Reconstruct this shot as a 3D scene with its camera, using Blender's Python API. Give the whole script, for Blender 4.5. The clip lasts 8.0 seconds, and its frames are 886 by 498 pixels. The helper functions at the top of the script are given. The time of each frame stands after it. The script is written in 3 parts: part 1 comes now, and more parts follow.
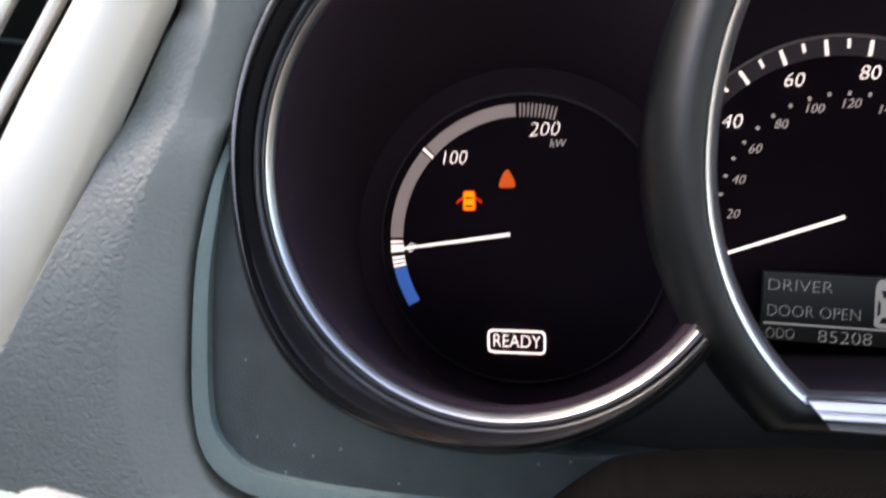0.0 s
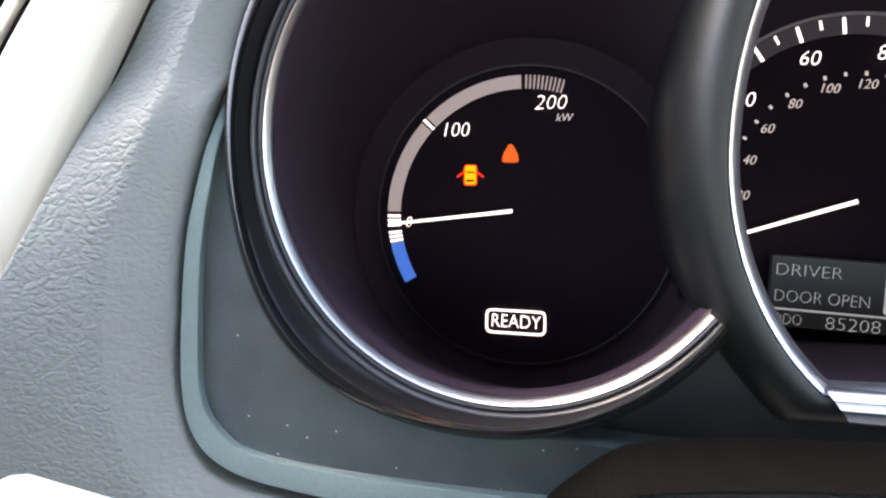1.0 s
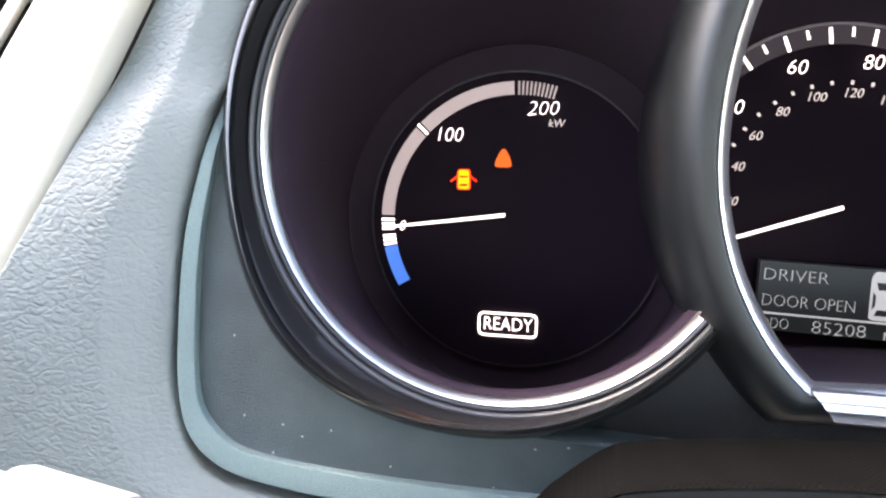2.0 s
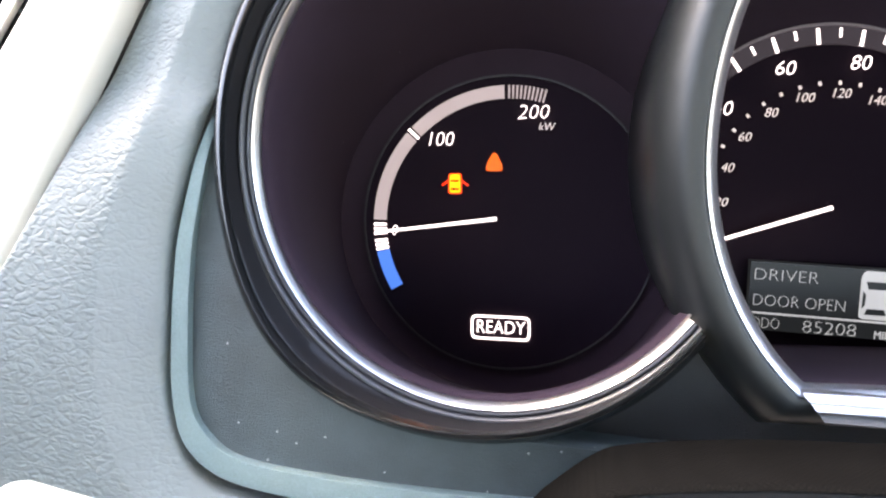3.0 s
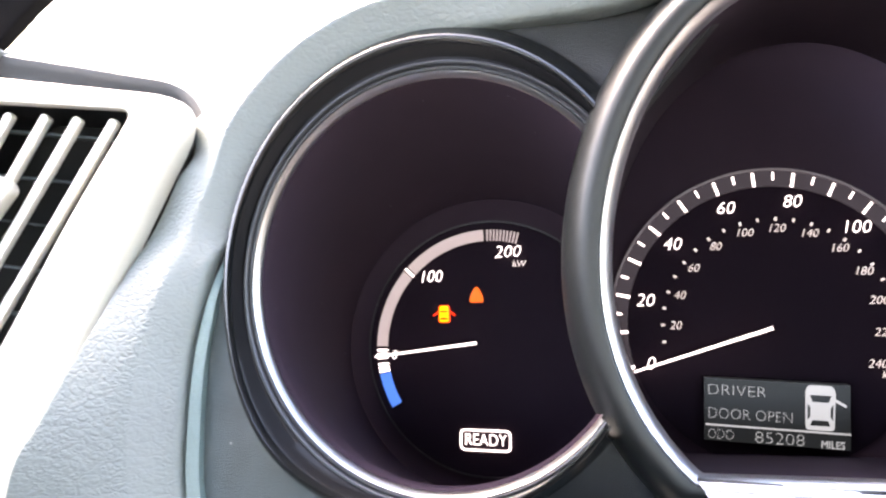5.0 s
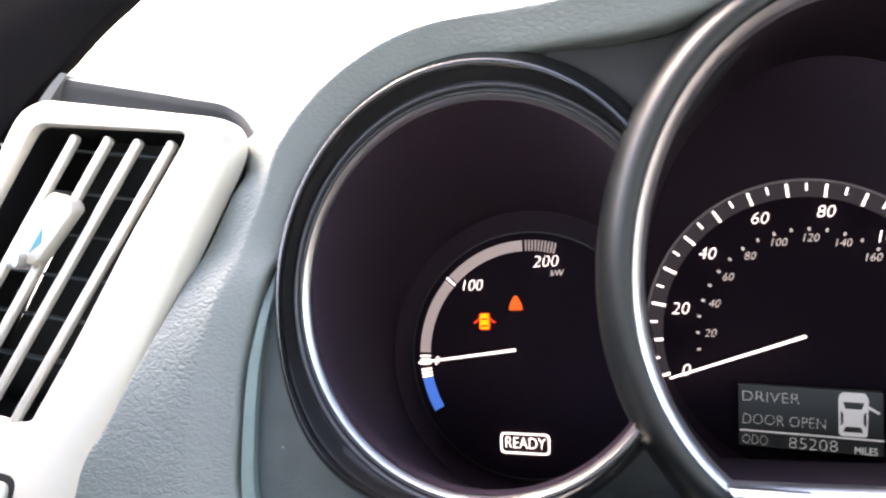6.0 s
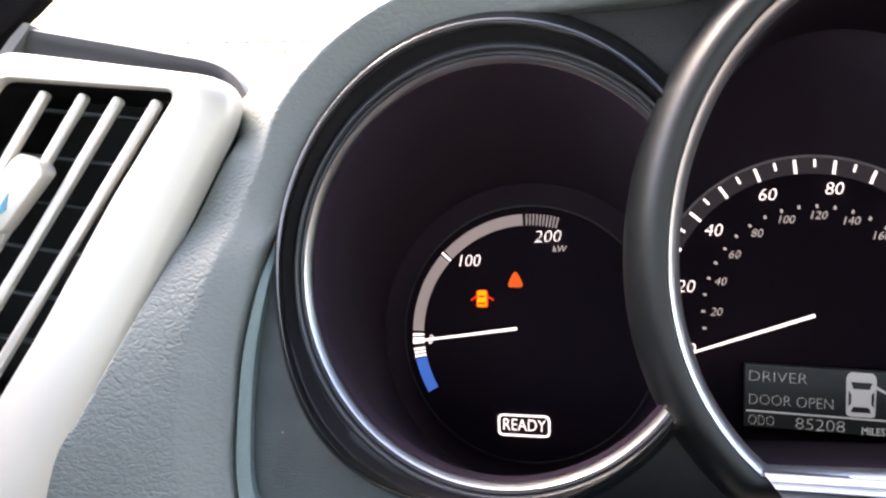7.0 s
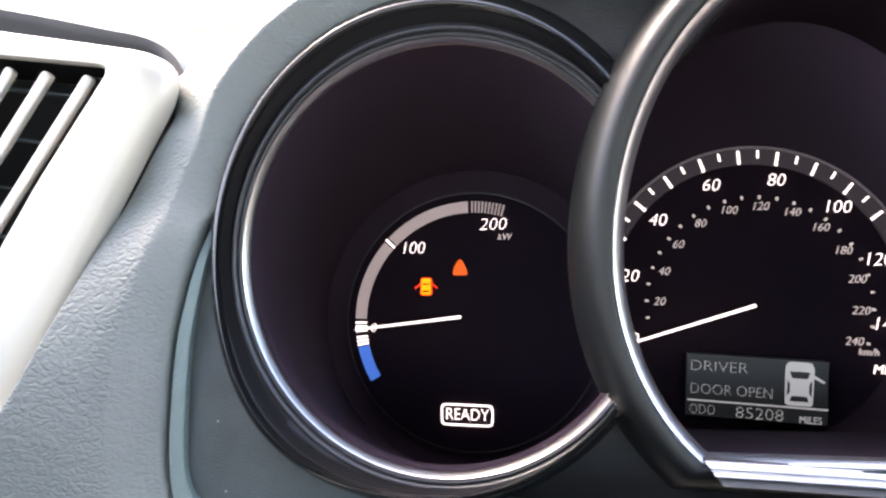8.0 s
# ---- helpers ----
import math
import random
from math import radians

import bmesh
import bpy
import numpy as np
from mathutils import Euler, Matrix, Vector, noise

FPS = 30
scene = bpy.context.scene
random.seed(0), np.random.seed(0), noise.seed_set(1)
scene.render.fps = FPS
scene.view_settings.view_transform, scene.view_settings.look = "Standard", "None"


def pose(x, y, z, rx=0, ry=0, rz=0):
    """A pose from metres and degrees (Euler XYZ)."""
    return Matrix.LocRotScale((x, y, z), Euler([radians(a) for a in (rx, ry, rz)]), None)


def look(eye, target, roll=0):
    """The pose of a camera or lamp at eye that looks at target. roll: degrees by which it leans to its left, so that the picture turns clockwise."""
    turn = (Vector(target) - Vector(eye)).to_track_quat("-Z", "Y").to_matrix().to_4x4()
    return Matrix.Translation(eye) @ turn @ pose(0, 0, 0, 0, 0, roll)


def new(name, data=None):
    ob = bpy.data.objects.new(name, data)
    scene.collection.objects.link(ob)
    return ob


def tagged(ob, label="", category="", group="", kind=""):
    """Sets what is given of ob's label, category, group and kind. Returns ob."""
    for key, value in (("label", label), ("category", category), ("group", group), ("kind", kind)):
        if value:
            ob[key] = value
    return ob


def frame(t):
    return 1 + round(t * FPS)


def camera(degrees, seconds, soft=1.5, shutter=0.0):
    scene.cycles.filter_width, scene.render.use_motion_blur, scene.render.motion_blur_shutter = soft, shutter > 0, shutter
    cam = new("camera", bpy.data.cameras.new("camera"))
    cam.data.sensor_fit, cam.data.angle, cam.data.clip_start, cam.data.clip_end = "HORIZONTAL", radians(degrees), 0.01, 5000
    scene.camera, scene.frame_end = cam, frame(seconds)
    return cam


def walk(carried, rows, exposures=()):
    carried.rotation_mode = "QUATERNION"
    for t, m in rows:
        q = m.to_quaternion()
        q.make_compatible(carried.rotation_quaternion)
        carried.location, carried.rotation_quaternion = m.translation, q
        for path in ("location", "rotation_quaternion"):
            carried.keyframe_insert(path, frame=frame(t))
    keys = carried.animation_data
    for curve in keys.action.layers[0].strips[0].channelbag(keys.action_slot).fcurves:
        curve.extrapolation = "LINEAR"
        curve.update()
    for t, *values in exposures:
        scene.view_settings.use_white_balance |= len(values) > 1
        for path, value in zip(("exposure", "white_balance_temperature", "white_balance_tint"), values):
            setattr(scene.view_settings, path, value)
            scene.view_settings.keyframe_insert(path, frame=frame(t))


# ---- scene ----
# The dashboard frame: origin at the pivot of the power gauge, x to the right, y away
# from the driver, z up along the dial; it leans back by 16 degrees in the car.
LEAN = pose(0, 0, 1.12, -16, 0, 0)
U = 0.063  # one design unit of the dashboard in metres

cam = camera(54.0, 8.0, soft=2.2, shutter=0.5)
PATH = [
    (0, (0.0369, -0.2975, 0.0176), (-0.0245, -0.0048, -0.0049), -1.16),
    (0.1, (0.0349, -0.2947, 0.0156), (-0.0266, -0.0022, -0.0096), -0.66),
    (0.2, (0.0325, -0.2916, 0.0165), (-0.0285, 0.0005, -0.0141), -0.41),
    (0.3, (0.0316, -0.2903, 0.0159), (-0.0292, 0.0017, -0.0158), -0.26),
    (0.5, (0.0301, -0.2884, 0.0162), (-0.0286, 0.0042, -0.0153), -0.17),
    (1, (0.0291, -0.2884, 0.0166), (-0.0260, 0.0048, -0.0141), 0.29),
    (1.5, (0.0282, -0.2891, 0.0170), (-0.0242, 0.0046, -0.0135), 0.30),
    (1.7, (0.0280, -0.2916, 0.0160), (-0.0233, 0.0025, -0.0136), 0.71),
    (2.8, (0.0298, -0.2928, 0.0161), (-0.0210, 0.0017, -0.0114), 0.33),
    (3, (0.0293, -0.2929, 0.0177), (-0.0203, 0.0016, -0.0111), 0.04),
    (3.5, (0.0351, -0.2988, 0.0168), (-0.0157, -0.0044, -0.0110), -0.24),
    (3.7, (0.0521, -0.3056, 0.0093), (-0.0124, -0.0133, -0.0098), -0.71),
    (3.9, (0.0585, -0.3095, 0.0120), (-0.0076, -0.0174, -0.0050), -0.74),
    (4, (0.0630, -0.3118, 0.0150), (-0.0048, -0.0199, 0.0016), -1.13),
    (4.1, (0.0732, -0.3133, 0.0116), (-0.0025, -0.0229, 0.0074), -0.75),
    (4.3, (0.0779, -0.3176, 0.0154), (0.0012, -0.0275, 0.0214), -0.60),
    (4.5, (0.0750, -0.3222, 0.0184), (0.0013, -0.0316, 0.0296), -0.33),
    (4.7, (0.0757, -0.3253, 0.0129), (0.0002, -0.0354, 0.0326), -0.61),
    (5.8, (0.0975, -0.3445, 0.0119), (-0.0064, -0.0639, 0.0364), -0.85),
    (6, (0.0862, -0.3448, 0.0171), (-0.0119, -0.0620, 0.0376), -1.15),
    (6.2, (0.0675, -0.3424, 0.0231), (-0.0186, -0.0553, 0.0381), -0.89),
    (6.5, (0.0578, -0.3392, 0.0234), (-0.0226, -0.0505, 0.0361), -0.87),
    (6.8, (0.0576, -0.3371, 0.0201), (-0.0218, -0.0478, 0.0319), -0.75),
    (7, (0.0548, -0.3359, 0.0174), (-0.0198, -0.0456, 0.0295), -0.77),
    (7.5, (0.0518, -0.3321, 0.0162), (-0.0122, -0.0387, 0.0252), -0.62),
    (8, (0.0550, -0.3304, 0.0150), (-0.0022, -0.0359, 0.0248), -0.29),
]
walk(cam, [(t, LEAN @ look(eye, target, roll)) for t, eye, target, roll in PATH],
     [(0.0, 2.84, 7700, 18), (0.5, 3.18, 7750, 18), (1.0, 3.54, 7650, 17), (1.5, 3.92, 7600, 17), (3.5, 4.24, 7600, 17), (4.5, 4.48, 7800, 19), (6.0, 3.70, 7700, 19), (7.0, 3.32, 7650, 19), (8.0, 3.52, 7600, 19)])

# ---- light ----
world = bpy.data.worlds.new("sky")
scene.world = world
world.use_nodes = True
wn, wl = world.node_tree.nodes, world.node_tree.links
sky = wn.new("ShaderNodeTexSky")
sky.sky_type, sky.sun_disc = "NISHITA", False
sky.dust_density, sky.ozone_density = 3.0, 0.7
sky.sun_elevation, sky.sun_rotation = radians(50), radians(-58)
wl.new(sky.outputs["Color"], wn["Background"].inputs["Color"])
wn["Background"].inputs["Strength"].default_value = 0.15
sun = new("sun", bpy.data.lights.new("sun", "SUN"))
sun.data.energy, sun.data.angle, sun.data.color = 1.7, radians(25), (1.0, 0.985, 0.96)
sun.matrix_world = look((-3.4, 2.1, 5.7), (0, 0, 1))


# ---- materials ----
GLOW = 0.28  # brightness of the lit print beside the daylight


def material(name, colour, rough=0.5, metal=0.0, vary=0.12, scale=60.0, bump=0.0, bump_scale=900.0, emit=None, strength=1.0, coat=0.0, spec=0.5):
    m = bpy.data.materials.new(name)
    m.use_nodes = True
    n, l = m.node_tree.nodes, m.node_tree.links
    p = n["Principled BSDF"]
    p.inputs["Roughness"].default_value = rough
    p.inputs["Metallic"].default_value = metal
    p.inputs["Coat Weight"].default_value = coat
    p.inputs["Specular IOR Level"].default_value = spec
    co = n.new("ShaderNodeTexCoord")
    if vary > 0:
        a = n.new("ShaderNodeTexNoise")
        a.inputs["Scale"].default_value, a.inputs["Detail"].default_value = scale, 6
        l.new(co.outputs["Object"], a.inputs["Vector"])
        ramp = n.new("ShaderNodeMapRange")
        ramp.inputs["To Min"].default_value, ramp.inputs["To Max"].default_value = 1 - vary, 1 + vary
        l.new(a.outputs["Fac"], ramp.inputs["Value"])
        mul = n.new("ShaderNodeVectorMath")
        mul.operation = "SCALE"
        mul.inputs[0].default_value = colour[:3]
        l.new(ramp.outputs["Result"], mul.inputs["Scale"])
        l.new(mul.outputs["Vector"], p.inputs["Base Color"])
    else:
        p.inputs["Base Color"].default_value = (*colour[:3], 1)
    if bump > 0:
        b = n.new("ShaderNodeTexNoise")
        b.inputs["Scale"].default_value, b.inputs["Detail"].default_value = bump_scale, 4
        l.new(co.outputs["Object"], b.inputs["Vector"])
        bm_ = n.new("ShaderNodeBump")
        bm_.inputs["Strength"].default_value, bm_.inputs["Distance"].default_value = bump, 0.001
        l.new(b.outputs["Fac"], bm_.inputs["Height"])
        l.new(bm_.outputs["Normal"], p.inputs["Normal"])
    if emit:
        p.inputs["Emission Color"].default_value = (*emit, 1)
        p.inputs["Emission Strength"].default_value = strength * GLOW
    return m


def leather_material(name, colour, rough=0.5, strength=0.5):
    """Leather: soft pebbles drawn out sideways, with a few long wrinkles between them."""
    m = material(name, colour, rough, vary=0.08, scale=45)
    n, l = m.node_tree.nodes, m.node_tree.links
    p, co = n["Principled BSDF"], next(x for x in n if x.type == "TEX_COORD")
    warp = n.new("ShaderNodeTexNoise")
    warp.inputs["Scale"].default_value, warp.inputs["Detail"].default_value = 150, 2
    l.new(co.outputs["Object"], warp.inputs["Vector"])
    mix = n.new("ShaderNodeVectorMath")
    mix.operation = "MULTIPLY_ADD"
    mix.inputs[1].default_value = (0.0022, 0.0022, 0.0022)
    l.new(warp.outputs["Color"], mix.inputs[0])
    l.new(co.outputs["Object"], mix.inputs[2])

    def laid(turn, drawn):
        lie = n.new("ShaderNodeMapping")
        lie.inputs["Rotation"].default_value = (0, radians(turn), 0)
        lie.inputs["Scale"].default_value = (drawn, 0.7, 1.0)
        l.new(mix.outputs["Vector"], lie.inputs["Vector"])
        return lie.outputs["Vector"]

    def ranged(value, lo, hi, a, b):
        r = n.new("ShaderNodeMapRange")
        r.interpolation_type = "SMOOTHSTEP"
        for key, v in (("From Min", lo), ("From Max", hi), ("To Min", a), ("To Max", b)):
            r.inputs[key].default_value = v
        l.new(value, r.inputs["Value"])
        return r.outputs["Result"]

    layers = []
    for scale, turn, drawn, weight in ((760, 12, 0.75, 0.30), (1500, -15, 0.8, 0.12)):
        cell = n.new("ShaderNodeTexVoronoi")
        cell.feature = "SMOOTH_F1"
        cell.inputs["Scale"].default_value, cell.inputs["Smoothness"].default_value = scale, 0.35
        l.new(laid(turn, drawn), cell.inputs["Vector"])
        layers.append(ranged(cell.outputs["Distance"], 0.15, 0.8, weight, 0.0))
    for scale, turn, drawn, reach, weight in ((520, 28, 0.62, 0.3, 0.42), (300, 38, 0.5, 0.12, 0.26), (230, -30, 0.55, 0.07, 0.16)):
        crease = n.new("ShaderNodeTexVoronoi")
        crease.feature = "DISTANCE_TO_EDGE"
        crease.inputs["Scale"].default_value = scale
        l.new(laid(turn, drawn), crease.inputs["Vector"])
        layers.append(ranged(crease.outputs["Distance"], 0.0, reach, 0.0, weight))
    swell = n.new("ShaderNodeTexNoise")
    swell.inputs["Scale"].default_value, swell.inputs["Detail"].default_value = 110, 2
    l.new(co.outputs["Object"], swell.inputs["Vector"])
    total = swell.outputs["Fac"]
    for h in layers:
        add = n.new("ShaderNodeMath")
        add.operation = "ADD"
        l.new(total, add.inputs[0])
        l.new(h, add.inputs[1])
        total = add.outputs["Value"]
    b = n.new("ShaderNodeBump")
    b.inputs["Strength"].default_value, b.inputs["Distance"].default_value = strength, 0.0006
    l.new(total, b.inputs["Height"])
    l.new(b.outputs["Normal"], p.inputs["Normal"])
    return m


LEATHER = leather_material("leather_grain", (0.170, 0.193, 0.184), strength=0.58)
# Smoother; also slightly lighter, so the colour carries light on the rolled edge.
STRETCHED_LEATHER = leather_material("stretched_leather", (0.183, 0.205, 0.196), strength=0.3)

def dust(m, colour, share, size):
    """Scattered pale specks over a plain surface."""
    n, l = m.node_tree.nodes, m.node_tree.links
    p, co = n["Principled BSDF"], next(x for x in n if x.type == "TEX_COORD")
    v = n.new("ShaderNodeTexVoronoi")
    v.inputs["Scale"].default_value = 1 / size
    l.new(co.outputs["Object"], v.inputs["Vector"])
    near = n.new("ShaderNodeMath")
    near.operation = "LESS_THAN"
    near.inputs[1].default_value = 0.13
    l.new(v.outputs["Distance"], near.inputs[0])
    pick = n.new("ShaderNodeSeparateColor")
    l.new(v.outputs["Color"], pick.inputs["Color"])
    few = n.new("ShaderNodeMath")
    few.operation = "LESS_THAN"
    few.inputs[1].default_value = share
    l.new(pick.outputs["Red"], few.inputs[0])
    both = n.new("ShaderNodeMath")
    both.operation = "MULTIPLY"
    l.new(near.outputs["Value"], both.inputs[0])
    l.new(few.outputs["Value"], both.inputs[1])
    mix = n.new("ShaderNodeMix")
    mix.data_type = "RGBA"
    mix.inputs["B"].default_value = (*colour, 1)
    old = p.inputs["Base Color"].links[0].from_socket
    l.new(both.outputs["Value"], mix.inputs["Factor"])
    l.new(old, mix.inputs["A"])
    l.new(mix.outputs["Result"], p.inputs["Base Color"])


TRIM_PAINT = material("satin_champagne_paint", (0.65, 0.615, 0.535), 0.38, 0.35, 0.03, 20, 0.03, 3000)
BAND = material("teal_grey_metallic_trim", (0.17, 0.24, 0.235), 0.36, 0.5, 0.3, 2600, 0.6, 3500)
PANEL = material("dark_grey_plastic", (0.045, 0.061, 0.062), 0.5, 0, 0.5, 70, 0.5, 2200)
dust(PANEL, (0.3, 0.31, 0.31), 0.09, 0.0026)
# Panel plastic again, darkened in colour where it turns from the light.
CENTRE = material("darkened_grey_plastic", (0.017, 0.0185, 0.0195), 0.55, 0, 0.25, 110, 0.4, 2200)
CREST = material("glossy_grey_plastic", (0.0065, 0.0072, 0.0076), 0.22, 0, 0.1, 80, spec=0.95)
FLANK = material("satin_black_plastic", (0.0085, 0.010, 0.0102), 0.38, 0, 0.12, 80, 0.08, 3500, spec=0.5)
BLACK = material("black_plastic", (0.0085, 0.0082, 0.0092), 0.42, 0, 0.15, 80, 0.1, 3500, spec=0.36)
# Tube black lifted towards purple to stand in for lens haze.
TUBE = material("black_gauge_tube", (0.036, 0.0235, 0.033), 0.7, 0, 0.15, 60, spec=0.12)
dust(TUBE, (0.16, 0.15, 0.16), 0.012, 0.0016)
# Lighter copy of the tube black; light inside the hood is painted into it.
LIFTED_TUBE = material("lifted_tube_black", (0.05, 0.036, 0.048), 0.75, 0, 0.15, 60, spec=0.1)
# Dial blacks carry the same purple haze in their base colours.
FACE = material("black_dial_face", (0.031, 0.0185, 0.0275), 0.7, 0, 0.15, 40, spec=0.1)
DISC = material("black_dial_centre", (0.013, 0.0075, 0.0125), 0.7, 0, 0.15, 40, spec=0.06)
SILVER = material("silver_plated_plastic", (0.72, 0.73, 0.74), 0.3, 1.0, 0.05, 200)
GREY_RING = material("grey_plated_plastic", (0.065, 0.067, 0.072), 0.38, 0.4, 0.08, 200)
GREY_SILL = material("satin_grey_sill", (0.10, 0.105, 0.108), 0.35, 0.4, 0.08, 200)
# For the leather brow's front; its shade is painted in as darker grey.
BROW_SHADE = material("shaded_brow_leather", (0.05, 0.053, 0.056), 0.6, 0, 0.15, 60, 0.3, 1800, spec=0.3)
GAP = material("dark_gap", (0.006, 0.006, 0.006), 0.9, 0, 0)
WHITE_LIT = material("white_lit_print", (0.6, 0.6, 0.6), 0.6, 0, 0, emit=(1.0, 0.93, 0.98), strength=0.68)
SCALE_LIT = material("pale_lit_scale", (0.3, 0.27, 0.28), 0.6, 0, 0, emit=(0.9, 0.75, 0.78), strength=0.09)
GREY_LIT = material("dim_white_lit_print", (0.4, 0.4, 0.4), 0.6, 0, 0, emit=(0.85, 0.75, 0.78), strength=0.2)
DIM_LIT = material("dim_lit_scale_ring", (0.02, 0.018, 0.022), 0.6, 0, 0.1, emit=(0.8, 0.7, 0.9), strength=0.012, spec=0.1)
RIM = material("dim_pale_rim", (0.09, 0.085, 0.09), 0.5, 0, 0.1, emit=(0.85, 0.75, 0.9), strength=0.02)
BLUE_LIT = material("blue_lit_print", (0.03, 0.1, 0.4), 0.6, 0, 0, emit=(0.05, 0.2, 0.8), strength=0.25)
AMBER_LIT = material("amber_lit_lamp", (0.5, 0.1, 0.01), 0.6, 0, 0, emit=(1.0, 0.30, 0.0), strength=0.75)
RED_LIT = material("red_lit_halo", (0.3, 0.02, 0.01), 0.6, 0, 0, emit=(1.0, 0.03, 0.0), strength=0.4)
AMBER_OFF = material("dim_amber_lamp", (0.06, 0.02, 0.01), 0.6, 0, 0, emit=(1.0, 0.13, 0.0), strength=0.32)
LCD = material("lcd_glass", (0.014, 0.017, 0.019), 0.3, 0, 0.06, 60, emit=(0.75, 0.9, 1.0), strength=0.0035, spec=0.15)
LCD_LIT = material("lcd_lit_segment", (0.3, 0.3, 0.3), 0.5, 0, 0, emit=(0.8, 0.9, 1.0), strength=0.12)


# ---- building helpers ----
def thing(name, label, category, m=LEAN, kind="", group=""):
    ob = new(name)
    ob.empty_display_size = 0.02
    ob.matrix_world = m
    return tagged(ob, label, category, group, kind)


def part(name, bm, mat, parent, label="", smooth=True, scale=U):
    bm.transform(Matrix.Diagonal((scale, scale, scale, 1)))
    me = bpy.data.meshes.new(name)
    for f in bm.faces:
        f.smooth = smooth
    bm.to_mesh(me)
    bm.free()
    me.materials.append(mat)
    if smooth:
        me.set_sharp_from_angle(angle=radians(42))
    ob = new(name, me)
    ob.parent = parent
    if label:
        ob["label"] = label
    return ob


def grid(rows, close=False):
    """Quads over rows of points."""
    bm = bmesh.new()
    vs = [[bm.verts.new(p) for p in row] for row in rows]
    n = len(vs)
    for a in range(n if close else n - 1):
        for b in range(len(vs[0]) - 1):
            bm.faces.new((vs[a][b], vs[(a + 1) % n][b], vs[(a + 1) % n][b + 1], vs[a][b + 1]))
    bmesh.ops.recalc_face_normals(bm, faces=bm.faces)
    return bm


def spline(points, n):
    """n points a stretch along a smooth curve through the given points."""
    ps = [Vector(p) for p in points]
    ps = [2 * ps[0] - ps[1], *ps, 2 * ps[-1] - ps[-2]]
    out = []
    for i in range(1, len(ps) - 2):
        a, b, c, d = ps[i - 1 : i + 3]
        for k in range(n):
            t = k / n
            out.append(0.5 * (2 * b + (c - a) * t + (2 * a - 5 * b + 4 * c - d) * t * t + (3 * b - a - 3 * c + d) * t**3))
    return out + [ps[-2]]


def slab(outline, y0, y1, bevel=0.0):
    """A plate between two depths from an outline in x and z."""
    bm = bmesh.new()
    f = bm.faces.new([bm.verts.new((x, y1, z)) for x, z in outline])
    ext = bmesh.ops.extrude_face_region(bm, geom=[f])
    for v in ext["geom"]:
        if isinstance(v, bmesh.types.BMVert):
            v.co.y = y0
    bmesh.ops.recalc_face_normals(bm, faces=bm.faces)
    if bevel:
        bmesh.ops.bevel(bm, geom=bm.edges[:], offset=bevel, segments=2, affect="EDGES", profile=0.5)
    return bm


def rounded(points, r, n=5):
    """A closed outline with rounded corners."""
    out, k = [], len(points)
    for i in range(k):
        p, a, b = Vector(points[i]), Vector(points[i - 1]), Vector(points[(i + 1) % k])
        ra = min(r[i] if isinstance(r, list) else r, (a - p).length * 0.45, (b - p).length * 0.45)
        s, e = p + (a - p).normalized() * ra, p + (b - p).normalized() * ra
        for j in range(n + 1):
            t = j / n
            out.append(tuple((1 - t) ** 2 * s + 2 * t * (1 - t) * p + t * t * e))
    return out


def arc_band(cx, cz, r0, r1, a0, a1, y0, y1, n=40):
    """A curved flat bar between two radii and two angles."""
    pts = [(cx + r1 * math.cos(radians(a0 + (a1 - a0) * i / n)), cz + r1 * math.sin(radians(a0 + (a1 - a0) * i / n))) for i in range(n + 1)]
    pts += [(cx + r0 * math.cos(radians(a1 + (a0 - a1) * i / n)), cz + r0 * math.sin(radians(a1 + (a0 - a1) * i / n))) for i in range(n + 1)]
    return slab(pts, y0, y1)


def bar(p, q, w0, w1, y0, y1):
    """A straight tapering bar from p to q in x and z."""
    p, q = Vector(p), Vector(q)
    d = (q - p).normalized()
    s = Vector((-d.y, d.x))
    return slab([tuple(p + s * w0 / 2), tuple(q + s * w1 / 2), tuple(q - s * w1 / 2), tuple(p - s * w0 / 2)], y0, y1)


def text(name, body, x, z, size, mat, parent, y=-0.01, shear=0.0, turn=0.0, align="CENTER", width=1.0, bold=0.0):
    """Raised print with the built-in font, x and z in design units; size is the height of the figures."""
    cu = bpy.data.curves.new(name, "FONT")
    cu.body, cu.shear, cu.align_x, cu.align_y = body, shear, align, "CENTER"
    cu.size, cu.extrude, cu.offset, cu.resolution_u = size / 0.72 * U, 0.0002, bold * U, 3
    tmp = bpy.data.objects.new(name, cu)
    me = bpy.data.meshes.new_from_object(tmp)
    bpy.data.objects.remove(tmp)
    me.transform(Matrix.Translation((x * U, y * U, z * U)) @ pose(0, 0, 0, 90, 0, 0) @ pose(0, 0, 0, 0, 0, turn) @ Matrix.Diagonal((width, 1, 1, 1)))
    me.materials.clear()
    me.materials.append(mat)
    # one object a letter
    bm = bmesh.new()
    bm.from_mesh(me)
    left = set(bm.verts)
    while left:
        first = min(left, key=lambda v: v.index)
        piece, todo = {first}, [first]
        while todo:
            for e in todo.pop().link_edges:
                for v in e.verts:
                    if v not in piece:
                        piece.add(v)
                        todo.append(v)
        left -= piece
        order = sorted(piece, key=lambda v: v.index)
        at = {v: i for i, v in enumerate(order)}
        faces = sorted({f for v in order for f in v.link_faces}, key=lambda f: f.index)
        letter = bpy.data.meshes.new(name)
        letter.from_pydata([v.co for v in order], [], [[at[v] for v in f.verts] for f in faces])
        letter.materials.append(mat)
        ob = new(name, letter)
        ob.parent = parent
    bm.free()


